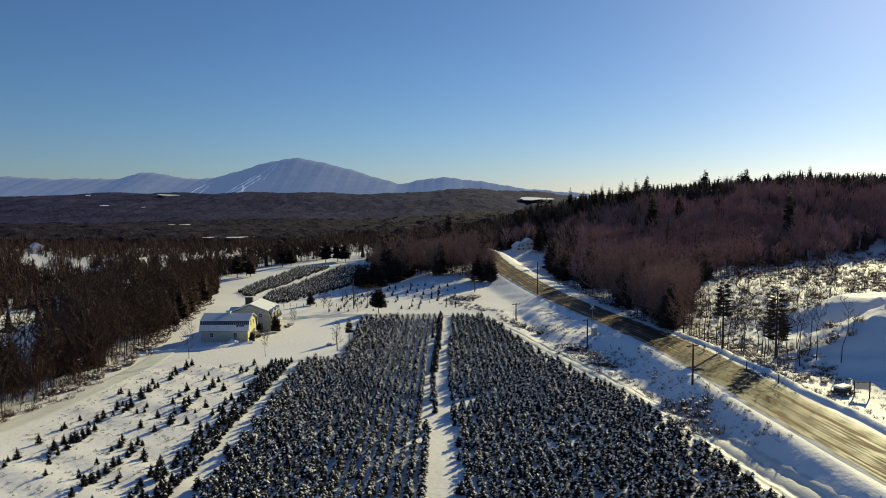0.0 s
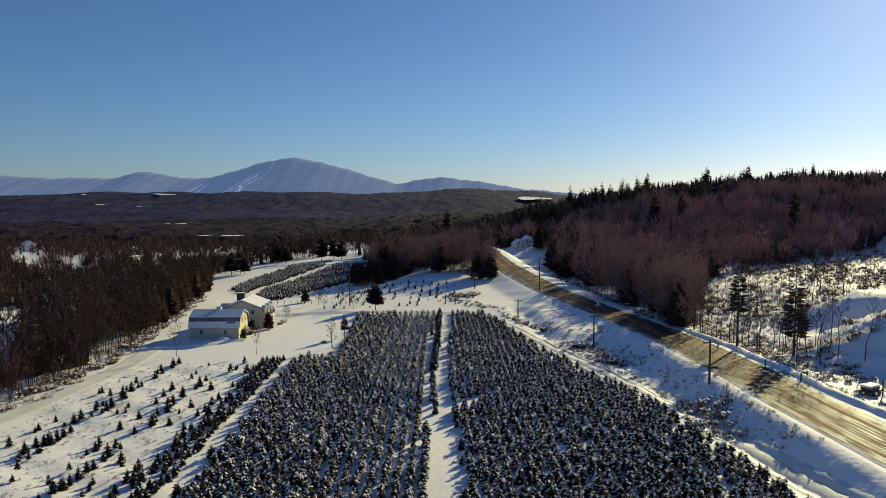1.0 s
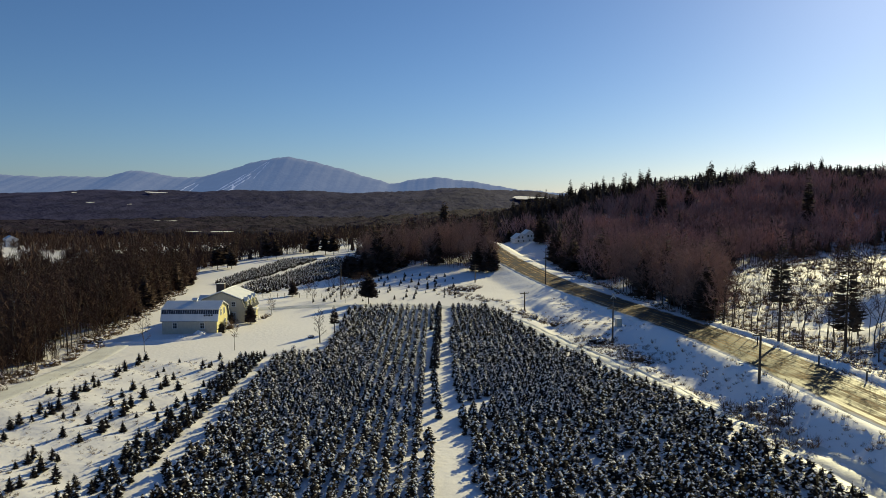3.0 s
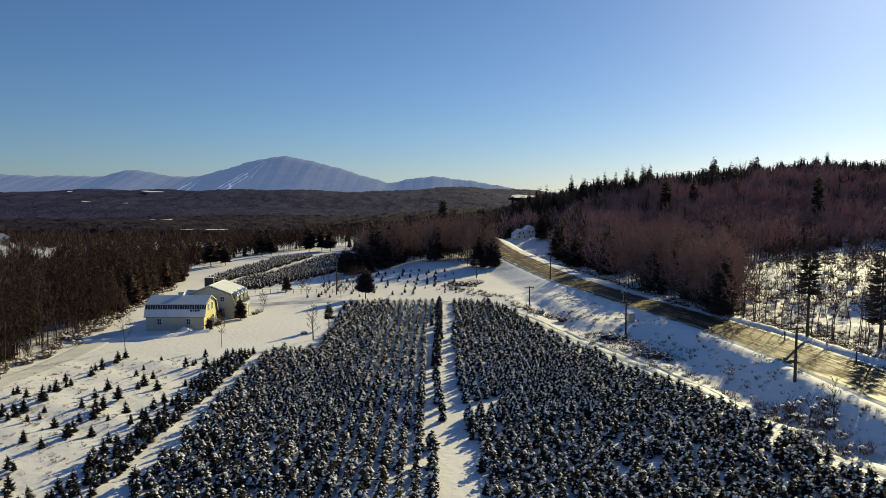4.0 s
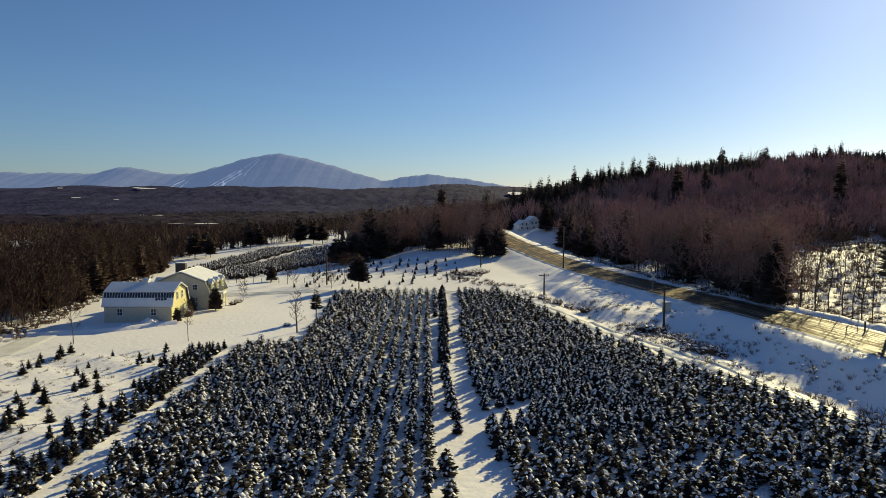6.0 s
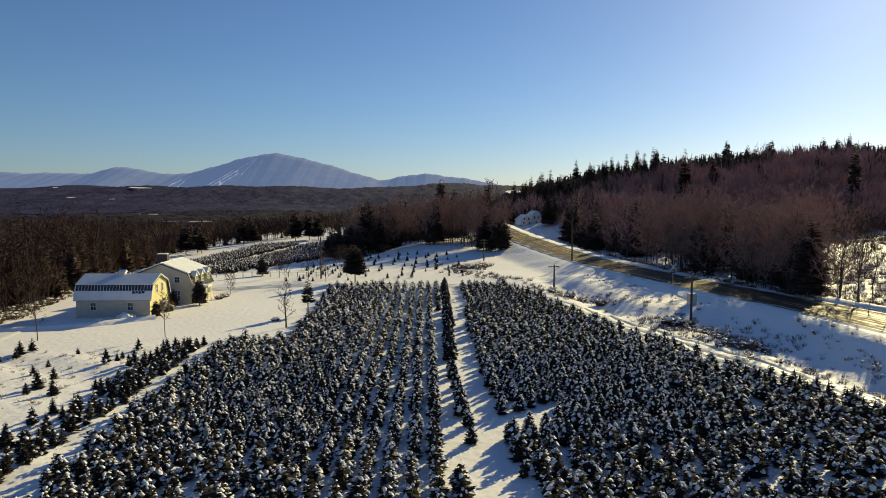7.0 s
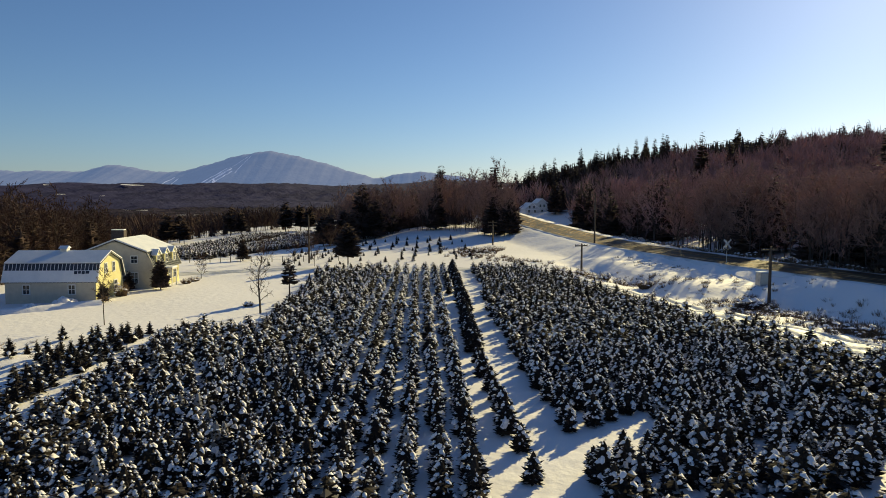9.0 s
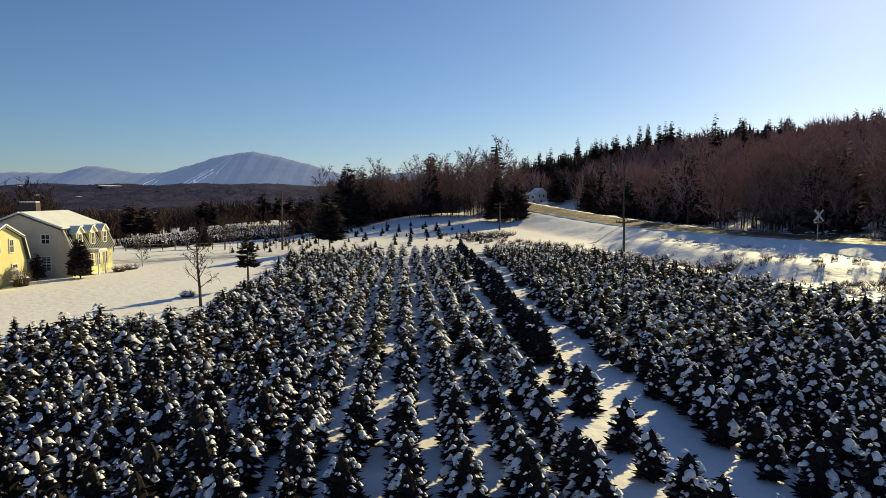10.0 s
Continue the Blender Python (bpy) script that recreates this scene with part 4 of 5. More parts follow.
def farmhouse():
    x0, x1, y0, y1 = -53.0, -42.8, 170.6, 180.6
    cx, cy, half, ln = (x0 + x1) / 2, (y0 + y1) / 2, (x1 - x0) / 2, (y1 - y0) / 2
    zg = 1.4
    ob = thing("farmhouse", pose(cx, cy, zg), "pale yellow gambrel farmhouse with three dormers and a snowy roof", "house")
    out = gambrel(half, 2.75, 0.95, 5.1, 6.7)
    bm = bmesh.new()
    prism(bm, [(u, z - 0.3 if z == 0 else z) for u, z in out], -ln, ln, 'y')
    part("wall", bm, M["yellow"], ob)
    # gable turned from the sun: shade painted as the greyer siding copy
    bm = bmesh.new()
    prism(bm, [(u * 0.998, z if z else -0.3) for u, z in out], -ln - 0.03, -ln + 0.01, 'y')
    part("gable_wall", bm, M["trim"], ob, "gable wall with its shade put into a grey-cream colour")
    siding(ob, -half, half, -0.3, 2.72, pose(0, -ln - 0.03, 0), M["trim"])
    for s in (-1, 1):
        bm = bmesh.new()
        roof_slab(bm, (s * half * 1.05, 2.6), (s * (half - 0.95), 5.11), -ln - 0.2, ln + 0.2, 0.09, 'y')
        part("lower_roof", bm, M["metal"], ob, "steep ribbed metal lower roof")
        for y in np.arange(-ln, ln + 0.1, 0.42):
            bm = bmesh.new()
            roof_slab(bm, (s * (half * 1.05 + 0.01), 2.62), (s * (half - 0.93), 5.13), y - 0.04, y + 0.04, 0.15, 'y')
            part("roof_rib", bm, M["metal"], ob)
        bm = bmesh.new()
        roof_slab(bm, (s * (half - 0.70), 5.02), (0, 6.72), -ln - 0.3, ln + 0.3, 0.12, 'y')
        part("upper_roof", bm, M["metal"], ob)
        bm = bmesh.new()
        roof_slab(bm, (s * (half - 0.78), 5.17), (0, 6.86), -ln - 0.26, ln + 0.26, 0.2, 'y')
        bmesh.ops.bevel(bm, geom=bm.edges[:], offset=0.06, segments=2, affect='EDGES')
        part("roof_snow", bm, M["roofsnow"], ob, "thick clean snow on the upper roof")
        bm = bmesh.new()
        tip = -ln - 0.3 if s < 0 else ln + 0.24
        for a, b in (((half * 1.04, 2.55), (half - 0.8, 5.05)), ((half - 0.8, 5.05), (0, 6.66)), ((0, 6.66), (-half + 0.8, 5.05)), ((-half + 0.8, 5.05), (-half * 1.04, 2.55))):
            roof_slab(bm, a, b, tip, tip + 0.07, 0.16, 'y')
        part("bargeboard", bm, M["trim"], ob)
    for y in (-3.1, 0.0, 3.1):
        bm = bmesh.new()
        box(bm, half - 1.5, half - 0.02, y - 0.72, y + 0.72, 3.2, 4.75)
        dm = part("dormer", bm, M["yellow"], ob, "yellow gabled dormer")
        bm = bmesh.new()
        prism(bm, [(y - 0.72, 4.75), (y + 0.72, 4.75), (y, 5.3)], half - 1.8, half - 0.02, 'x')
        part("dormer_gable", bm, M["yellow"], dm)
        for s in (-1, 1):
            bm = bmesh.new()
            roof_slab(bm, (y + s * 0.95, 4.6), (y, 5.35), half - 2.0, half + 0.16, 0.16, 'x')
            part("dormer_roof", bm, M["roofsnow"], dm, "snow-covered dormer roof")
        window(ob, 0.7, 1.15, pose(half, y, 3.4, 0, 0, 90))
    for y in (-0.6, 1.1, 3.0):
        window(ob, 0.85, 1.35, pose(half + 0.02, y, 0.9, 0, 0, 90))
    # porch by the front door
    pr = part("porch_roof", boxed(half, half + 1.7, -2.6, -0.6, 2.5, 2.68), M["trim"], ob)
    part("porch_snow", boxed(half, half + 1.75, -2.65, -0.55, 2.684, 2.9, 0.06), M["roofsnow"], pr)
    for y in (-2.5, -0.72):
        part("porch_post", boxed(half + 1.5, half + 1.62, y, y + 0.12, 0, 2.5), M["white"], ob)
    part("front_door", boxed(half, half + 0.06, -2.1, -1.15, 0.15, 2.2), M["tarp"], ob, "dark front door")
    window(ob, 0.8, 0.9, pose(2.5, -ln - 0.03, 3.7))
    window(ob, 0.85, 1.45, pose(2.5, -ln - 0.03, 0.85))
    part("corner_board", boxed(half - 0.1, half + 0.04, -ln - 0.05, -ln + 0.1, 0, 2.7), M["yellow"], ob)
    # the wing behind
    bm = bmesh.new()
    prism(bm, [(0.2, -0.3), (6.5, -0.3), (6.5, 2.9), (3.35, 4.7), (0.2, 2.9)], -half - 2.2, -half + 0.2, 'x')
    wg = part("wing", bm, M["yellow"], ob)
    for s, a in ((-1, 0.0), (1, 6.7)):
        bm = bmesh.new()
        roof_slab(bm, (a, 2.85), (3.35, 4.75), -half - 2.4, -half + 0.3, 0.25, 'x')
        part("wing_roof", bm, M["roofsnow"], wg)
    ch = part("chimney", boxed(-2.7, -0.9, 0.0, 1.0, 5.2, 7.95), M["brick"], ob, "wide brick chimney with snow on its cap")
    for k in range(6):
        part("cap_snow", boxed(-2.7 + 0.31 * k, -2.48 + 0.31 * k, 0.05, 0.95, 7.95, 8.07, 0.02), M["roofsnow"], ch)
    return ob


barn()
farmhouse()


def utility_pole(x, y, h, arms, lean=0.0, label="weathered wooden utility pole with a crossarm"):
    ob = thing("utility_pole", pose(x, y, ground_z(x, y) - 0.2, 0, lean, 20), label, "utility pole", "line poles")
    bm = bmesh.new()
    tube(bm, (0, 0, 0), (0, 0, h), 0.18, 0.12, 9)
    part("pole", bm, M["pole"], ob)
    for k in range(arms):
        z = h - 0.35 - 0.7 * k
        arm = part("crossarm", boxed(-1.1, 1.1, 0.09, 0.21, z - 0.08, z + 0.08), M["pole"], ob)
        for u in (-1.05, -0.6, 0.6, 1.05):
            bm = bmesh.new()
            tube(bm, (u, 0.145, z + 0.06), (u, 0.145, z + 0.22), 0.035, 0.045, 6)
            part("insulator", bm, M["glass"], arm)
    return ob


utility_pole(30.1, 143.8, 6.6, 1)
utility_pole(18.9, 178.9, 4.6, 1, label="short wooden line pole with one crossarm")
utility_pole(10.4, 226.5, 5.6, 2)
utility_pole(28.6, 208.8, 10.2, 0, label="tall grey wooden pole beside the road")
utility_pole(38.0, 104.8, 6.4, 1, label="dark wooden pole with one crossarm by the road")


def crossbuck(x, y):
    ob = thing("crossbuck_sign", pose(x, y, ground_z(x, y) - 0.1, 0, 0, 12), "white railway crossbuck on a steel post", "road sign")
    bm = bmesh.new()
    tube(bm, (0, 0, 0), (0, 0, 3.4), 0.055, 0.055, 8)
    part("post", bm, M["steel"], ob)
    for s in (-1, 1):
        b = part("blade", boxed(-0.85, 0.85, -0.10 - 0.03 * s, -0.075 - 0.03 * s, -0.11, 0.11), M["white"], ob)
        b.matrix_local = pose(0, 0, 2.95, 0, 45 * s, 0)
    part("lamp_box", boxed(-0.5, 0.5, -0.09, 0.09, 2.0, 2.22, 0.03), M["tarp"], ob)


crossbuck(36.4, 167.7)


def cabinet(x, y):
    ob = thing("signal_cabinet", pose(x, y, ground_z(x, y) - 0.05, 0, 0, 15), "pale grey steel signal cabinet by the line", "cabinet")
    part("body", boxed(-0.55, 0.55, -0.4, 0.4, 0, 1.55, 0.03), M["steel"], ob)
    part("lid", boxed(-0.6, 0.6, -0.45, 0.45, 1.55, 1.64), M["roofsnow"], ob)
    part("door", boxed(-0.45, 0.45, -0.43, -0.4, 0.2, 1.4), M["trim"], ob)


cabinet(33.2, 151.5)


# ---------------------------------------------------------------- single trees
def lone_bare(x, y, h, spread, seed, name="bare_tree", label="leafless tree standing in the snow", mat="dusk", limbs=16, subs=7, twigs=4, clear=0.22, group="", stem=0.6):
    w, t = bare_arrays(seed, h, spread, limbs, subs, twigs, 0.022, clear, stem)
    ob = thing(name, pose(x, y, ground_z(x, y)), label, "tree", group)
    part_np("trunk", w, M["bark"], ob)
    part_np("crown", t, M[mat], ob)
    return ob


def part_np(name, arrays, mat, parent):
    ob = new(name, np_mesh(name, arrays[0], arrays[1], [mat]))
    ob.parent = parent
    return ob


def lone_spruce(x, y, h, r, seed, blades=260, clear=0.05, label="dark spruce with drooping branches", inner=0.5, full=1.3, wide=1.0, mat="spruce"):
    n, s, w = fir_arrays(seed, h, r, blades, 0, clear, full, inner, wide)
    ob = thing("spruce_tree", pose(x, y, ground_z(x, y)), label, "tree")
    part_np("crown", n, M[mat], ob)
    bm = bmesh.new()
    tube(bm, (0, 0, -0.3), (0, 0, h * 0.9), 0.012 * h + 0.04, 0.02, 8)
    part("trunk", bm, M["bark"], ob)
    return ob


lone_bare(-22.9, 147.1, 6.4, 1.7, 401, label="tall thin leafless tree on the snowy lawn", stem=1.3)
lone_spruce(-21.7, 157.3, 5.6, 1.25, 402, 170, 0.28, "small conifer with a bare lower trunk", 0.05, 2.0, 0.6)
lone_bare(-53.4, 143.4, 8.4, 2.2, 403, label="leafless tree at the edge of the lawn")
lone_bare(-37.3, 143.0, 6.0, 1.3, 404, label="young tree with dry tan leaves on a single stem", mat="brush", clear=0.34)
lone_spruce(-18.3, 193.3, 7.8, 2.3, 405, 460, 0.22, "dense dark conifer by the lane", 0.35, 3.6, 0.7)
lone_spruce(-44.4, 158.6, 2.6, 0.75, 406, 420, label="clipped russet evergreen by the barn", full=2.6, inner=0.92, wide=0.5, mat="larch")
lone_spruce(-41.4, 169.2, 4.3, 1.2, 407, 900, label="tall clipped dark evergreen at the house corner", full=3.2, inner=0.92, wide=0.5)
lone_spruce(-45.4, 168.6, 2.9, 0.85, 408, 420, label="small dark evergreen against the house wall", full=2.5, inner=0.8, wide=0.6)
for k, (x, y, h) in enumerate(((-40.0, 182.5, 3.6), (-33, 197, 5.6), (-29, 202, 6.2), (-24.5, 196, 5.4), (-36, 206, 5.8), (-22.5, 204, 7.0), (-21.3, 205.5, 6.6), (-27, 209, 5.6))):
    lone_bare(x, y, h, h * 0.42, 420 + k, label="low spreading leafless fruit tree", clear=0.15, group="fruit trees")
lone_spruce(-41, 212, 5.4, 1.6, 430, label="dark conifer beyond the lane")
# trees across the road, by the clearing
lone_spruce(49.8, 151.0, 11.5, 2.4, 458, 420, 0.03, "dark dense conifer at the corner of the roadside woods", 0.7, 2.2, 0.8)
lone_bare(54.2, 147.2, 9.0, 3.4, 459, label="crooked leafless tree with spreading limbs by the clearing", clear=0.2, limbs=14, subs=6, twigs=4)
for k, (x, y, h) in enumerate(((52.5, 138, 13), (54, 134, 12), (55.5, 131, 11), (56, 128, 12), (57.5, 124, 10), (59, 122, 9.5), (53, 142, 12.5), (58, 133, 9), (60, 127, 10), (62, 124, 9), (51, 146, 12))):
    lone_bare(x, y, h, 1.7, 440 + k, label="slender leafless roadside tree", clear=0.4, limbs=12, subs=5, twigs=3, group="roadside trees")
lone_spruce(51.6, 127.0, 18.4, 2.2, 460, 230, 0.32, "tall sparse larch with a bare lower trunk by the road", 0.01, 1.3, 0.14, "larch")
lone_spruce(59.3, 122.5, 18.0, 2.6, 461, 240, 0.14, "ragged open larch at the edge of the clearing", 0.01, 1.4, 0.10, "larch")
for k, (x, y, h, r) in enumerate(((-21, 262, 15.5, 3.6), (-29, 253, 9.0, 2.9), (-25.5, 256, 9.5, 3.0), (-23, 250, 8.5, 2.7), (-31.5, 259, 9.0, 3.0), (-17.5, 257, 10.5, 3.1), (16.5, 244, 9.5, 3.2), (13.0, 247, 10.5, 3.2))):
    lone_spruce(x, y, h, r, 660 + k, 420, 0.04, "dark dense conifer at the end of the middle woods", 0.75, 2.6, 0.8)


# ---------------------------------------------------------------- the house up the road
def white_house():
    x, y = 39.6, 357
    ob = thing("white_house", pose(x, y, ground_z(x, y) - 0.2, 0, 0, 12) @ Matrix.Scale(0.68, 4), "white clapboard house with two snowy gables", "house")
    bm = bmesh.new()
    prism(bm, [(-4.2, 0), (4.2, 0), (4.2, 3.4), (0, 6.6), (-4.2, 3.4)], -5, 5, 'y')
    part("wall", bm, M["blue"], ob)
    for s in (-1, 1):
        bm = bmesh.new()
        roof_slab(bm, (s * 4.7, 3.05), (0, 6.64), -5.4, 5.4, 0.25, 'y')
        part("roof", bm, M["roofsnow"], ob)
    bm = bmesh.new()
    prism(bm, [(4.2, 0), (10.5, 0), (10.5, 6.5), (7.3, 9.0), (4.2, 6.5)], -3, 6, 'y')
    part("tall_wall", bm, M["blue"], ob)
    for a in (3.8, 10.9):
        bm = bmesh.new()
        roof_slab(bm, (a, 6.3), (7.3, 9.05), -3.4, 6.4, 0.25, 'y')
        part("tall_roof", bm, M["roofsnow"], ob)
    for wx, wz, wy in ((-1.6, 3.4, -5), (1.2, 3.4, -5), (-2, 0.9, -5), (1.8, 0.9, -5), (6.0, 4.2, -3), (8.5, 4.2, -3), (7.2, 1.0, -3)):
        window(ob, 1.0, 1.4, pose(wx, wy - 0.03, wz))
    part("porch_roof", boxed(-4.6, 4.4, -7.0, -5, 2.5, 2.75), M["roofsnow"], ob)


white_house()


def parked_car(x, y, turn):
    """A dark estate car with snow on its roof."""
    ob = thing("parked_car", pose(x, y, ground_z(x, y) + 0.05, 0, 0, turn), "dark parked car with snow on its roof", "car")
    bm = bmesh.new()
    prism(bm, [(-2.2, 0.35), (2.2, 0.35), (2.25, 0.75), (1.9, 0.92), (-2.1, 0.95), (-2.25, 0.7)], -0.85, 0.85, 'y')
    part("body", bm, M["tarp"], ob)
    bm = bmesh.new()
    prism(bm, [(-1.95, 0.93), (1.0, 0.93), (0.4, 1.42), (-1.7, 1.44)], -0.76, 0.76, 'y')
    part("cabin", bm, M["glass"], ob, "dark glazed cabin")
    part("roof_snow", boxed(-1.68, 0.42, -0.74, 0.74, 1.44, 1.56, 0.04), M["roofsnow"], ob)
    for u in (-1.4, 1.4):
        for v in (-0.8, 0.8):
            bm = bmesh.new()
            tube(bm, (u, v - 0.1, 0.32), (u, v + 0.1, 0.32), 0.32, 0.32, 14)
            part("wheel", bm, M["tarp"], ob)


parked_car(31.5, 384, 20)
lone_spruce(48.2, 346, 14.0, 3.3, 690, 420, 0.04, "dark spruce beside the yard of the white house", 0.7, 1.8, 0.8)
lone_spruce(51.5, 351, 12.0, 3.0, 691, 380, 0.04, "dark spruce beside the yard of the white house", 0.7, 1.8, 0.8)
# tall pines on the skyline
rk = random.Random(9)
PINES = [(155.9, 528.5, 51.5, 4.6), (175.5, 462.6, 53, 4.8), (205.4, 468.9, 53.5, 5.2), (84, 455, 41, 3.2), (100, 330, 39, 3.6), (150, 300, 39, 3.4), (118, 345, 37, 3.2), (140, 352, 39, 3.4), (92, 372, 36, 3.0)]
for k in range(16):
    x = rk.uniform(60, 290)
    y = rk.uniform(400, 500) - 0.12 * x
    PINES.append((x, y, ground_z(x, y) + rk.uniform(15.5, 19.5), rk.uniform(2.4, 4.2)))
for k in range(22):
    x, y = rk.uniform(46, 128), rk.uniform(385, 475)
    PINES.append((x, y, 27.5 + 0.26 * (x - 50) + rk.uniform(-1.5, 2.0), rk.uniform(2.2, 3.6)))
for k, (x, y, top, r) in enumerate(PINES):
    lone_spruce(x, y, top - ground_z(x, y), r, 480 + k, 330, 0.25, "tall ragged pine standing above the woods on the crest", 0.3, 1.5, 0.75)


# ---------------------------------------------------------------- brush, posts and other small things
def brush_arrays(seed, r, h, n, w=0.03, snow=3):
    """A low bush: many thin stems from its foot, and a little snow caught in them."""
    g = np.random.RandomState(seed)
    a, rr = g.rand(n) * math.tau, np.sqrt(g.rand(n)) * r * 0.5
    base = np.stack([rr * np.cos(a), rr * np.sin(a), np.full(n, -0.1)], 1)
    b = a + g.randn(n) * 0.6
    out = r * (0.35 + 0.65 * g.rand(n))
    tip = np.stack([out * np.cos(b), out * np.sin(b), h * (0.45 + 0.55 * g.rand(n)) * (1.1 - 0.5 * out / r)], 1)
    side = np.cross(tip - base, g.randn(n, 3))
    side = side / np.linalg.norm(side, axis=1)[:, None] * w
    V = np.stack([base - side, base + side, tip], 1).reshape(-1, 3)
    T = np.arange(n * 3).reshape(-1, 3)
    SV, ST = [], []
    for i in range(snow):
        q, s = tip[g.randint(n)] * (0.55 + 0.3 * g.rand()), r * (0.16 + 0.14 * g.rand())
        o = len(SV)
        SV += [q + np.array([s * math.cos(k * math.tau / 5), s * math.sin(k * math.tau / 5), -0.4 * s * g.rand()]) for k in range(5)] + [q + np.array([0, 0, 0.4 * s])]
        ST += [(o + k, o + (k + 1) % 5, o + 5) for k in range(5)]
    return (V, T), (np.array(SV).reshape(-1, 3), np.array(ST, int).reshape(-1, 3))


BRUSH = [joined(brush_arrays(500 + i, 0.9, 0.9 + 0.15 * i, 46)) for i in range(4)]
GRASS = [joined(brush_arrays(520 + i, 0.5, 0.5, 24, 0.02, 1)) for i in range(3)]
gb = np.random.RandomState(77)


def along(points, n, spread, size):
    p = np.array(points, float)
    s = np.concatenate([[0], np.cumsum(np.hypot(*np.diff(p, axis=0).T))])
    t = gb.rand(n) * s[-1]
    return np.stack([np.interp(t, s, p[:, 0]) + gb.randn(n) * spread, np.interp(t, s, p[:, 1]) + gb.randn(n) * spread, gb.uniform(*size, n), gb.rand(n) * 6.28, gb.randint(0, 3, n)], 1)


MB = [M["brush"], M["clump"]]
scattered("line_brush", BRUSH, np.concatenate([along([(15.5, 183), (18.5, 172), (21, 163)], 26, 1.3, (0.6, 1.2)), along([(23.5, 143), (25.5, 135), (28, 126), (33, 108)], 45, 1.3, (0.5, 1.0)), along([(33, 98), (36, 100), (33, 88)], 40, 1.6, (0.7, 1.7)), along([(27, 150), (30, 138), (33, 124), (36, 110), (37.5, 92)], 40, 2.0, (0.3, 0.8)), along([(22, 160), (27, 154), (31, 146)], 30, 2.0, (0.3, 0.7)), along([(2, 207), (8, 199), (14, 190)], 60, 1.6, (0.5, 1.0)), along([(27.8, 145.5), (29.7, 139.3), (29.1, 127.7), (31.8, 129.6)], 60, 1.2, (0.5, 1.1)), along([(29.1, 127.7), (31.8, 129.6)], 34, 0.9, (0.9, 1.7))]), MB,
          "dry brown brush poking through the snow along the line", "brush")
scattered("hummock_brush", BRUSH, along([(3, 214), (7, 213), (9, 216)], 60, 1.8, (0.8, 1.5)), MB, "dense dry tan thicket beyond the lane", "brush")
scattered("roadside_grass", GRASS, np.concatenate([along([(51.5, 112), (52.5, 104), (54, 95)], 130, 1.5, (0.7, 1.5)), along([(49.5, 142), (51, 130), (52, 118)], 90, 1.8, (0.7, 1.6)), along([(37, 128), (36, 118), (38, 100)], 60, 2.0, (0.5, 1.0))]), MB,
          "dry golden grass standing out of the snow by the road", "grass")
cb = []
while len(cb) < 1000:
    x, y = gb.uniform(54, 190), gb.uniform(118, 310)
    if clearing(x, y) and (y > 172 + 0.1 * (x - 60) or x < 74 or gb.rand() < 0.12) and math.sin(x / 17.0) + math.cos(y / 11.0 + x / 30) > -0.4 - 1.5 * (gb.rand() < 0.25):
        cb.append((x, y, gb.uniform(0.5, 1.9), gb.rand() * 6.28, gb.randint(4)))
scattered("clearing_brush", BRUSH, cb, MB, "scrubby brown brush scattered over the snowy clearing", "brush")
scrub = []
while len(scrub) < 700:
    x, y = gb.uniform(52, 84), gb.uniform(106, 172)
    if x > 51 + 0.02 * (y - 106) and (x < 64 or y > 150):
        scrub.append((x, y, gb.uniform(0.35, 1.1), gb.rand() * 6.28, gb.randint(4)))
scattered("roadside_scrub", BRUSH, scrub, MB, "low brown scrub under the roadside trees", "brush")
sap = []
while len(sap) < 170:
    x, y = gb.uniform(56, 150), gb.uniform(150, 262)
    if clearing(x, y) and x < 0.66 * y and y > 150 + 0.25 * (x - 60):
        sap.append((x, y, gb.uniform(0.2, 0.62), gb.rand() * 6.28, gb.randint(4)))
scattered("clearing_saplings", BARE_MID, sap, [M["bark"], M["dusk"]], "leafless saplings scattered over the snowy clearing", "saplings")
scattered("wood_edge_brush", BRUSH, np.concatenate([along([(-80, 60), (-71, 90), (-67, 122), (-66.3, 134), (-65.8, 145), (-69, 158), (-71, 177), (-82, 237)], 460, 1.6, (0.7, 1.8)), along([(49.5, 146), (48, 165), (46.5, 195), (45, 215), (43, 262)], 120, 1.2, (0.7, 1.5))]), MB,
          "leafless brush along the edge of the woods", "brush")


def bush(x, y, r, h, seed, mat, label, n=260):
    (v, t), (sv, st) = brush_arrays(seed, r, h, n, 0.025, 14)
    ob = thing("bush", pose(x, y, ground_z(x, y)), label, "bush")
    part_np("twig_mass", (v, t), M[mat], ob)
    tagged(part_np("snow_load", (sv, st), M["clump"], ob), kind="stuff")


bush(22.6, 160.0, 1.5, 1.9, 540, "brush", "round russet bush in the snow beside the line", 420)
bush(19.6, 168.5, 1.3, 1.5, 541, "spruce", "low dark juniper bush beside the line")
bush(21.0, 166.0, 1.1, 1.3, 542, "spruce", "low dark juniper bush beside the line")
bush(26.8, 141.2, 2.0, 1.5, 549, "dusk", "tangled dark brush over a log heap", 620)
bush(17.5, 173.5, 1.2, 1.2, 543, "brush", "tangled bush at the foot of a line pole")
bush(-40.2, 176.0, 1.0, 1.1, 544, "brush", "clipped brown bush in front of the house", 300)
bush(-40.0, 179.0, 1.1, 1.0, 545, "brush", "clipped brown bush in front of the house", 300)
bush(-44.3, 163.5, 1.3, 2.6, 546, "brush", "leafless shrub between the barn and the house", 300)
bush(-25.5, 152.5, 0.8, 0.8, 547, "brush", "small round leafless bush on the lawn", 200)


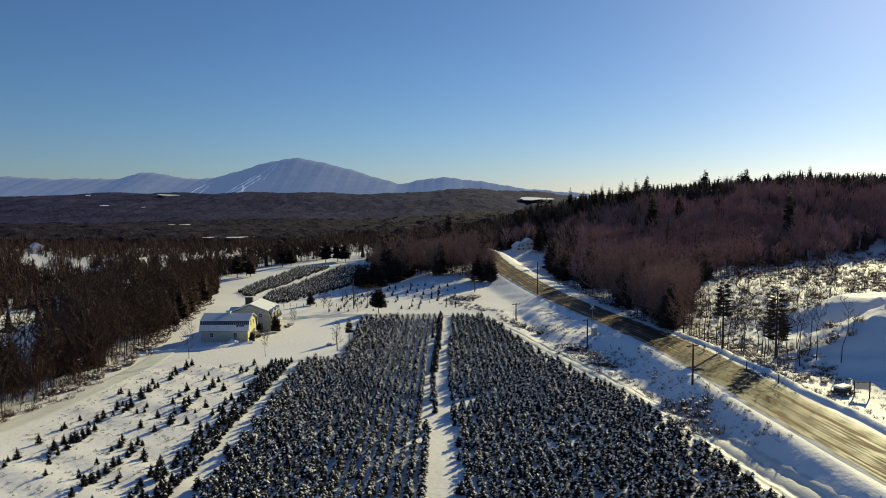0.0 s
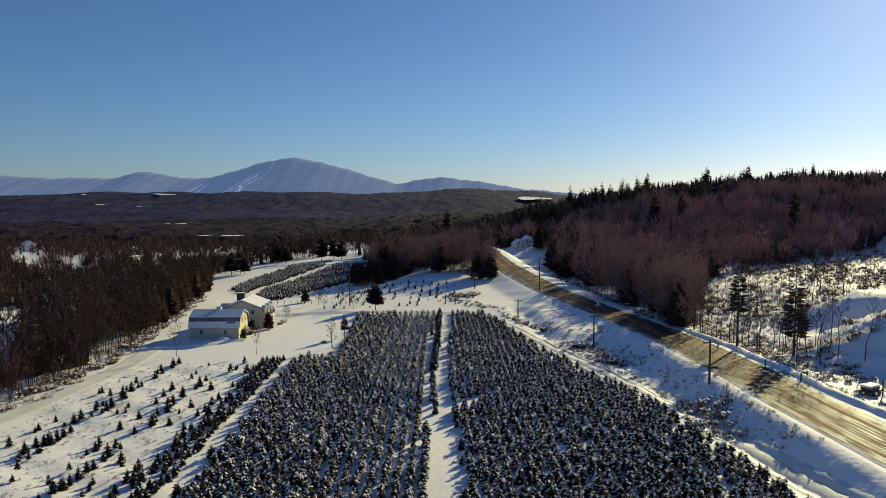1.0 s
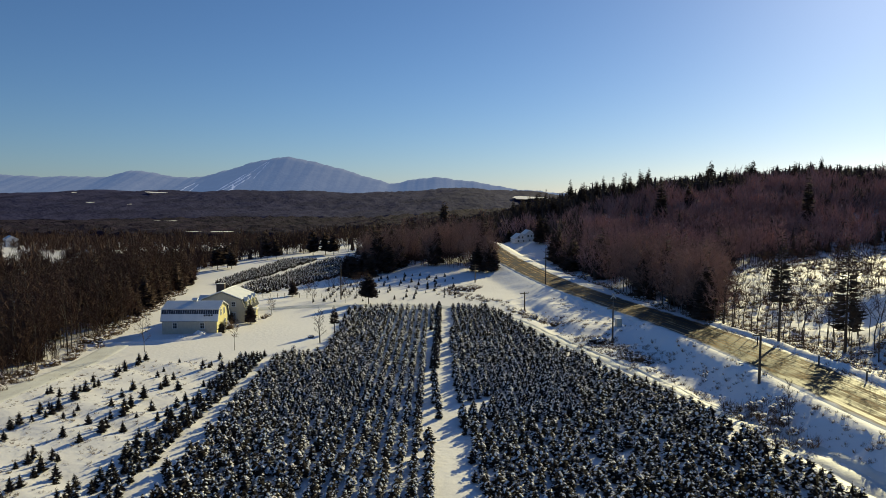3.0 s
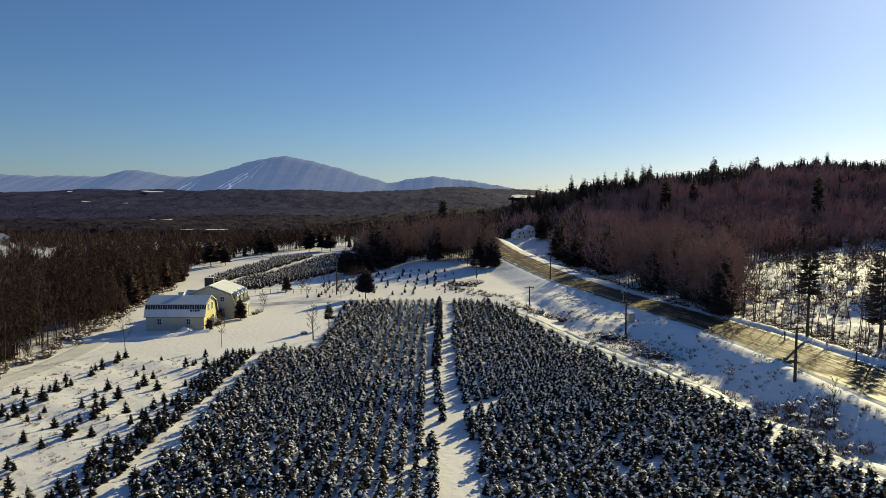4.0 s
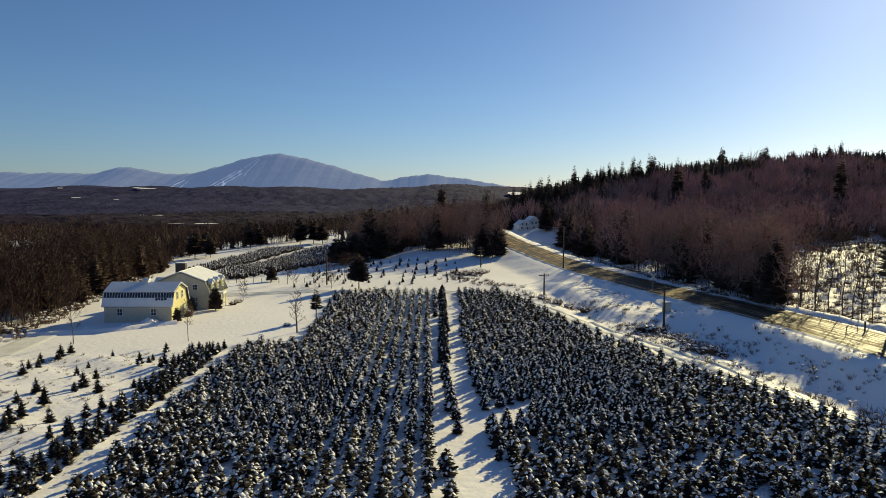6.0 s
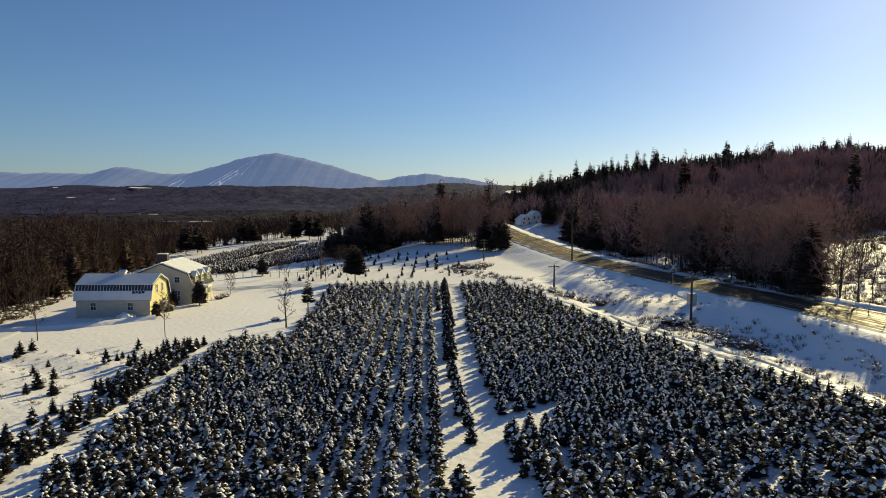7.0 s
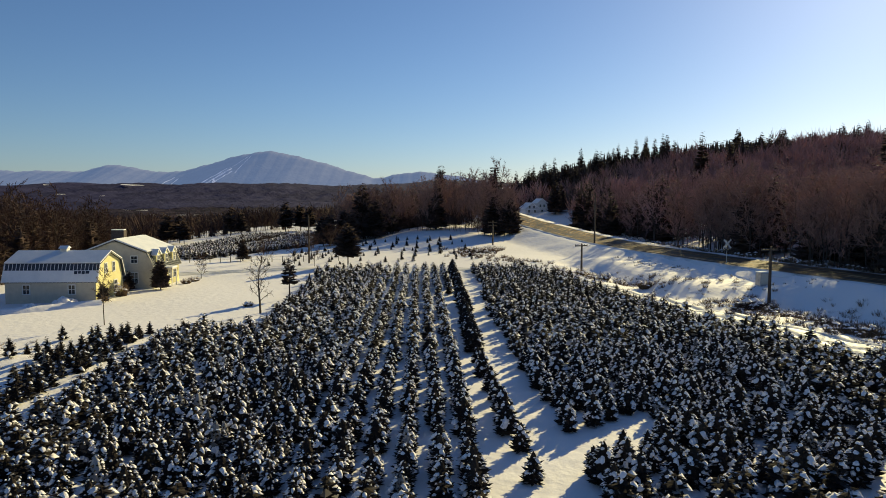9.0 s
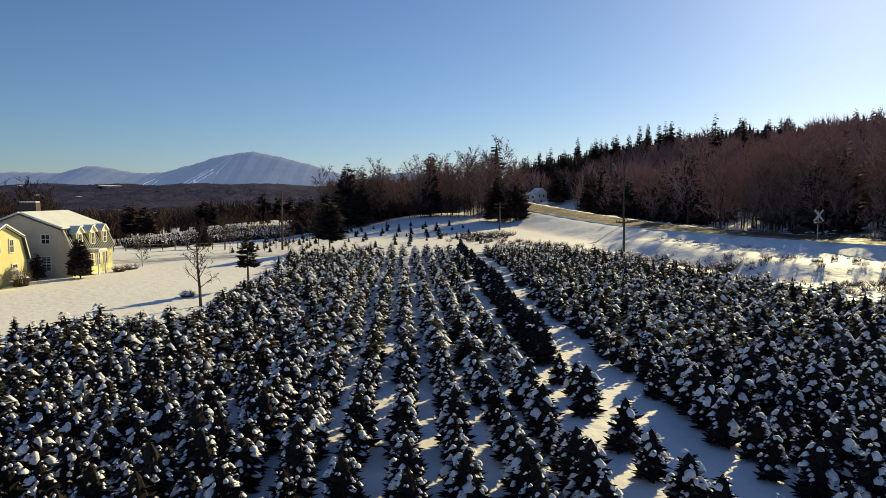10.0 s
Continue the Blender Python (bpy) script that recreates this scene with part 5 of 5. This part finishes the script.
def stump_heap(x, y):
    ob = thing("brush_heap", pose(x, y, ground_z(x, y) - 0.42, 0, 0, 25), "heap of dark logs capped with snow beside the line", "log heap")
    for k, (u, z, ln) in enumerate(((-0.5, 0.25, 3.0), (0.1, 0.3, 3.4), (0.6, 0.22, 2.6), (0.0, 0.75, 2.8))):
        bm = bmesh.new()
        tube(bm, (-ln / 2, u, z), (ln / 2, u + 0.15, z + 0.1), 0.26, 0.2, 8)
        lg = part("log", bm, M["bark"], ob)
        part("snow_cap", boxed(-ln / 2 + 0.1, ln / 2 - 0.2, u - 0.17, u + 0.2, z + 0.21, z + 0.29, 0.03), M["roofsnow"], lg)


stump_heap(26.6, 141.6)


def frame_sign(x, y):
    ob = thing("frame_sign", pose(x, y, ground_z(x, y) - 0.1, 0, 0, -14), "weathered sign board held between two dark posts", "sign")
    for u in (-1.0, 1.0):
        part("post", boxed(u - 0.07, u + 0.07, -0.07, 0.07, 0, 2.6), M["pole"], ob)
    part("top_rail", boxed(-1.0, 1.0, -0.05, 0.05, 2.3, 2.42), M["pole"], ob)
    part("panel", boxed(-0.92, 0.92, -0.02, 0.02, 1.35, 2.28), M["trim"], ob, "weathered pale panel")


frame_sign(60.0, 98.3)


def plow(x, y):
    ob = thing("snowy_trailer", pose(x, y, ground_z(x, y), 0, 0, 30), "dark low trailer half buried in snow", "trailer")
    part("bed", boxed(-1.6, 1.6, -0.8, 0.8, 0.45, 0.7, 0.04), M["tarp"], ob)
    part("load", boxed(-1.3, 1.2, -0.7, 0.7, 0.7, 1.15, 0.18), M["tarp"], ob, "dark tarpaulin load")
    part("snow_cap", boxed(-1.35, 1.25, -0.72, 0.72, 1.13, 1.4, 0.12), M["roofsnow"], ob)
    for u in (-0.7, 0.7):
        for v in (-0.82, 0.82):
            bm = bmesh.new()
            tube(bm, (u, v - 0.1, 0.32), (u, v + 0.1, 0.32), 0.32, 0.32, 14)
            part("wheel", bm, M["tarp"], ob)


plow(58.0, 99.6)
for x, y in ((50.7, 103.8), (49.6, 112.3), (47.8, 126.0)):
    ob = thing("marker_post", pose(x, y, ground_z(x, y) - 0.1), "short dark wooden marker post by the road", "post", "marker posts")
    part("stake", boxed(-0.07, 0.07, -0.07, 0.07, 0, 1.5), M["pole"], ob)
    part("cap", boxed(-0.08, 0.08, -0.08, 0.08, 1.5, 1.58, 0.02), M["roofsnow"], ob)
utility_pole(95.0, 254.5, 11.0, 1, label="tall utility pole at the edge of the clearing")
utility_pole(99.0, 176.0, 3.2, 0, label="short wooden post in the clearing")
utility_pole(-26.5, 203.0, 9.2, 0, label="tall thin pole by the far lane")


def wire_fence(x0, y0, x1, y1, n):
    ob = thing("wire_fence", pose(0, 0, 0), "low wire fence on thin wooden posts", "fence")
    top = []
    for k in range(n):
        x, y = x0 + (x1 - x0) * k / (n - 1), y0 + (y1 - y0) * k / (n - 1)
        z = ground_z(x, y)
        part("post", boxed(x - 0.06, x + 0.06, y - 0.06, y + 0.06, z - 0.2, z + 1.15), M["pole"], ob)
        top.append((x, y, z))
    for hgt in (0.5, 1.0):
        bm = bmesh.new()
        for a, b in zip(top, top[1:]):
            tube(bm, (a[0], a[1], a[2] + hgt), (b[0], b[1], b[2] + hgt), 0.018, 0.018, 4, False)
        part("wire", bm, M["steel"], ob)


wire_fence(-55.0, 211.0, -26.0, 206.0, 15)
# ploughed bank round the barn yard, and the track below the woods
bank = ribbon("snow_bank", [(-64, 149.5), (-58, 150.5), (-52, 152.0), (-48.5, 154.5), (-45.5, 157.0), (-43.2, 157.8)], [(-1.2, -0.15), (-0.8, 0.15), (-0.35, 0.42), (0.1, 0.55), (0.5, 0.35), (0.9, 0.12), (1.3, -0.15)], M["snow"], 0.0, 0.6)
tagged(bank, "ploughed snow bank round the barn yard", "snow bank", kind="structure")
windrow = ribbon("roadside_windrow", [(float(road_x(y)) + 6.9 + 0.4 * math.sin(y / 3.3), y) for y in np.arange(70, 150, 2.0)], [(-1.5, -0.2), (-1.0, 0.15), (-0.5, 0.5), (0.0, 0.62), (0.5, 0.45), (1.1, 0.12), (1.6, -0.2)], M["snow"], 0.0, 0.8)
tagged(windrow, "ploughed snow windrow along the edge of the road", "snow bank", kind="structure")
track = ribbon("wood_track", [(-74, 70), (-68, 92), (-62.5, 112), (-60.5, 130), (-60.5, 146), (-62, 160)], [(-2.4, -0.1), (-2.0, 0.03), (-1.3, -0.01), (0, 0.02), (1.3, -0.01), (2.0, 0.03), (2.4, -0.1)], packed, 0.08)
tagged(track, "packed snow track below the edge of the woods", "lane", kind="structure")

verge = []
while len(verge) < 320:
    y = gb.uniform(75, 190)
    x = gb.uniform(float(right_limit(y)) + 4.5, float(road_x(y)) - 6)
    if math.sin(x / 2.3 + y / 9.0) + math.cos(y / 5.0 - x / 7.0) > 0.1:
        verge.append((x, y, gb.uniform(0.3, 1.0), gb.rand() * 6.28, gb.randint(3)))
for _ in range(420):
    y = gb.uniform(80, 150)
    x = float(road_x(y)) + gb.uniform(8, 20)
    verge.append((x, y, gb.uniform(0.4, 1.3), gb.rand() * 6.28, gb.randint(3)))
scattered("verge_grass", GRASS, verge, MB, "dry weeds poking through the rough snow beside the road", "grass")
# added trees right of the view, there only to cast shade on the clearing
plant("clearing_border_woods", woods(43, 700, (100, 260, 130, 330), lambda x, y: (x > 0.64 * y + 19) & (x < 0.64 * y + 50), lambda x, y: 0.5 + 0 * x, (1.1, 1.6)), BARE_MID, SPRUCE_FAR, "woods added out of view to shade the clearing")
scattered("tall_weeds", GRASS, np.concatenate([along([(31.5, 141), (33, 138), (34, 132), (35, 126)], 70, 1.3, (0.7, 1.6)), along([(24.5, 146), (27, 142), (30, 138)], 60, 1.2, (0.8, 1.6)), along([(20, 168), (23, 163), (26, 157)], 60, 1.3, (0.8, 1.5))]), MB,
          "tall dry weeds standing in the snow below the road", "grass")


def snow_pile(x, y, r, h, seed):
    """A ploughed heap of lumps of snow."""
    g = np.random.RandomState(seed)
    V, T = [], []
    for k in range(26):
        a, d = g.rand() * math.tau, r * math.sqrt(g.rand()) * 0.8
        s = r * (0.14 + 0.2 * g.rand())
        c = np.array([d * math.cos(a), d * math.sin(a), max(0.0, h * (1 - d / r)) - 0.3 * s])
        o = len(V)
        for z, q in ((-0.5, 1.0), (0.25, 0.95), (0.7, 0.5)):
            V += [c + np.array([s * q * (0.8 + 0.4 * g.rand()) * math.cos(j * math.tau / 7 + k), s * q * (0.8 + 0.4 * g.rand()) * math.sin(j * math.tau / 7 + k), s * z]) for j in range(7)]
        V.append(c + np.array([0, 0, 0.85 * s]))
        for b in (o, o + 7):
            T += [f for j in range(7) for f in ((b + j, b + (j + 1) % 7, b + 7 + (j + 1) % 7), (b + j, b + 7 + (j + 1) % 7, b + 7 + j))]
        T += [(o + 14 + j, o + 14 + (j + 1) % 7, o + 21) for j in range(7)]
    ob = new("snow_pile", np_mesh("snow_pile", np.array(V), np.array(T), [M["clump"]], smooth=True))
    ob.matrix_world = pose(x, y, ground_z(x, y))
    tagged(ob, "lumpy ploughed heap of snow beside the barn yard", "snow pile", "ploughed snow piles")


snow_pile(-48.2, 157.3, 1.7, 1.1, 61)
snow_pile(-51.0, 154.6, 1.2, 0.7, 62)
snow_pile(-56.0, 152.2, 1.0, 0.6, 63)
tuft = [(gb.uniform(-60, -36), gb.uniform(72, 136), gb.uniform(0.3, 0.8), gb.rand() * 6.28, gb.randint(3)) for _ in range(1000)]
scattered("field_stubble", GRASS, tuft, MB, "dry stubble poking through the snow between young firs", "grass")
# farmsteads far down the valley
for k, (x, y, a) in enumerate(((-152, 431, 10), (-190, 430, -20), (-205, 428, 35), (-190, 700, 0), (-420, 640, 15), (-330, 560, 40))):
    ob = thing("far_house", pose(x, y, ground_z(x, y), 0, 0, a), "small distant house with a snowy roof in the valley", "house", "far houses")
    bm = bmesh.new()
    prism(bm, [(-4, -2), (4, -2), (4, 3 + 3 * (k > 2)), (0, 5.5 + 3 * (k > 2)), (-4, 3 + 3 * (k > 2))], -6, 6, 'y')
    part("wall", bm, M["blue"], ob)
    for s in (-1, 1):
        bm = bmesh.new()
        roof_slab(bm, (s * 4.5, 2.8 + 3 * (k > 2)), (0, 5.55 + 3 * (k > 2)), -6.4, 6.4, 0.3, 'y')
        part("roof", bm, M["roofsnow"], ob)
for k, (x, y, h) in enumerate(((35.7, 93.2, 5.5), (36.4, 94.6, 4.6), (34.6, 95.4, 3.8), (33.8, 97.5, 3.2))):
    lone_bare(x, y, h, 1.2, 640 + k, label="leafless sapling by the line pole", clear=0.2, limbs=10, subs=5, twigs=2, group="saplings by the line")
# trees round the far meadow
for k, (x, y, h) in enumerate(((-101, 338, 12), (-98, 343, 10.5), (-94, 336, 9), (-104, 441, 13), (-98, 446, 11), (-110, 449, 11), (-130, 466, 10), (-124, 470, 9), (-88, 378, 11), (-84, 381, 10), (-66, 388, 13), (-60, 392, 12), (-55, 388, 11), (-40, 372, 6))):
    lone_spruce(x, y, h * 1.15, h * 0.34, 560 + k, 170, 0.12, "dark conifer at the edge of the far meadow", full=2.6)
# more trees in the clump across the road
for k, (x, y, h) in enumerate(((50.5, 141, 14), (52, 135, 13), (61.5, 119, 12), (63, 116, 11), (60.5, 116.5, 13), (56.5, 121, 12), (64, 120, 12), (53.5, 129.5, 12), (65.5, 113, 12), (51.5, 143, 13), (54.5, 137, 13), (55, 126.5, 11), (57, 130, 12), (58.5, 126, 11), (59.5, 130, 12), (61, 121.5, 11), (62.5, 127, 10), (57.5, 118, 11), (63.5, 123.5, 9))):
    lone_bare(x, y, h, 2.1, 580 + k, label="slender leafless roadside tree", clear=0.4, limbs=14, subs=6, twigs=3, group="roadside trees")
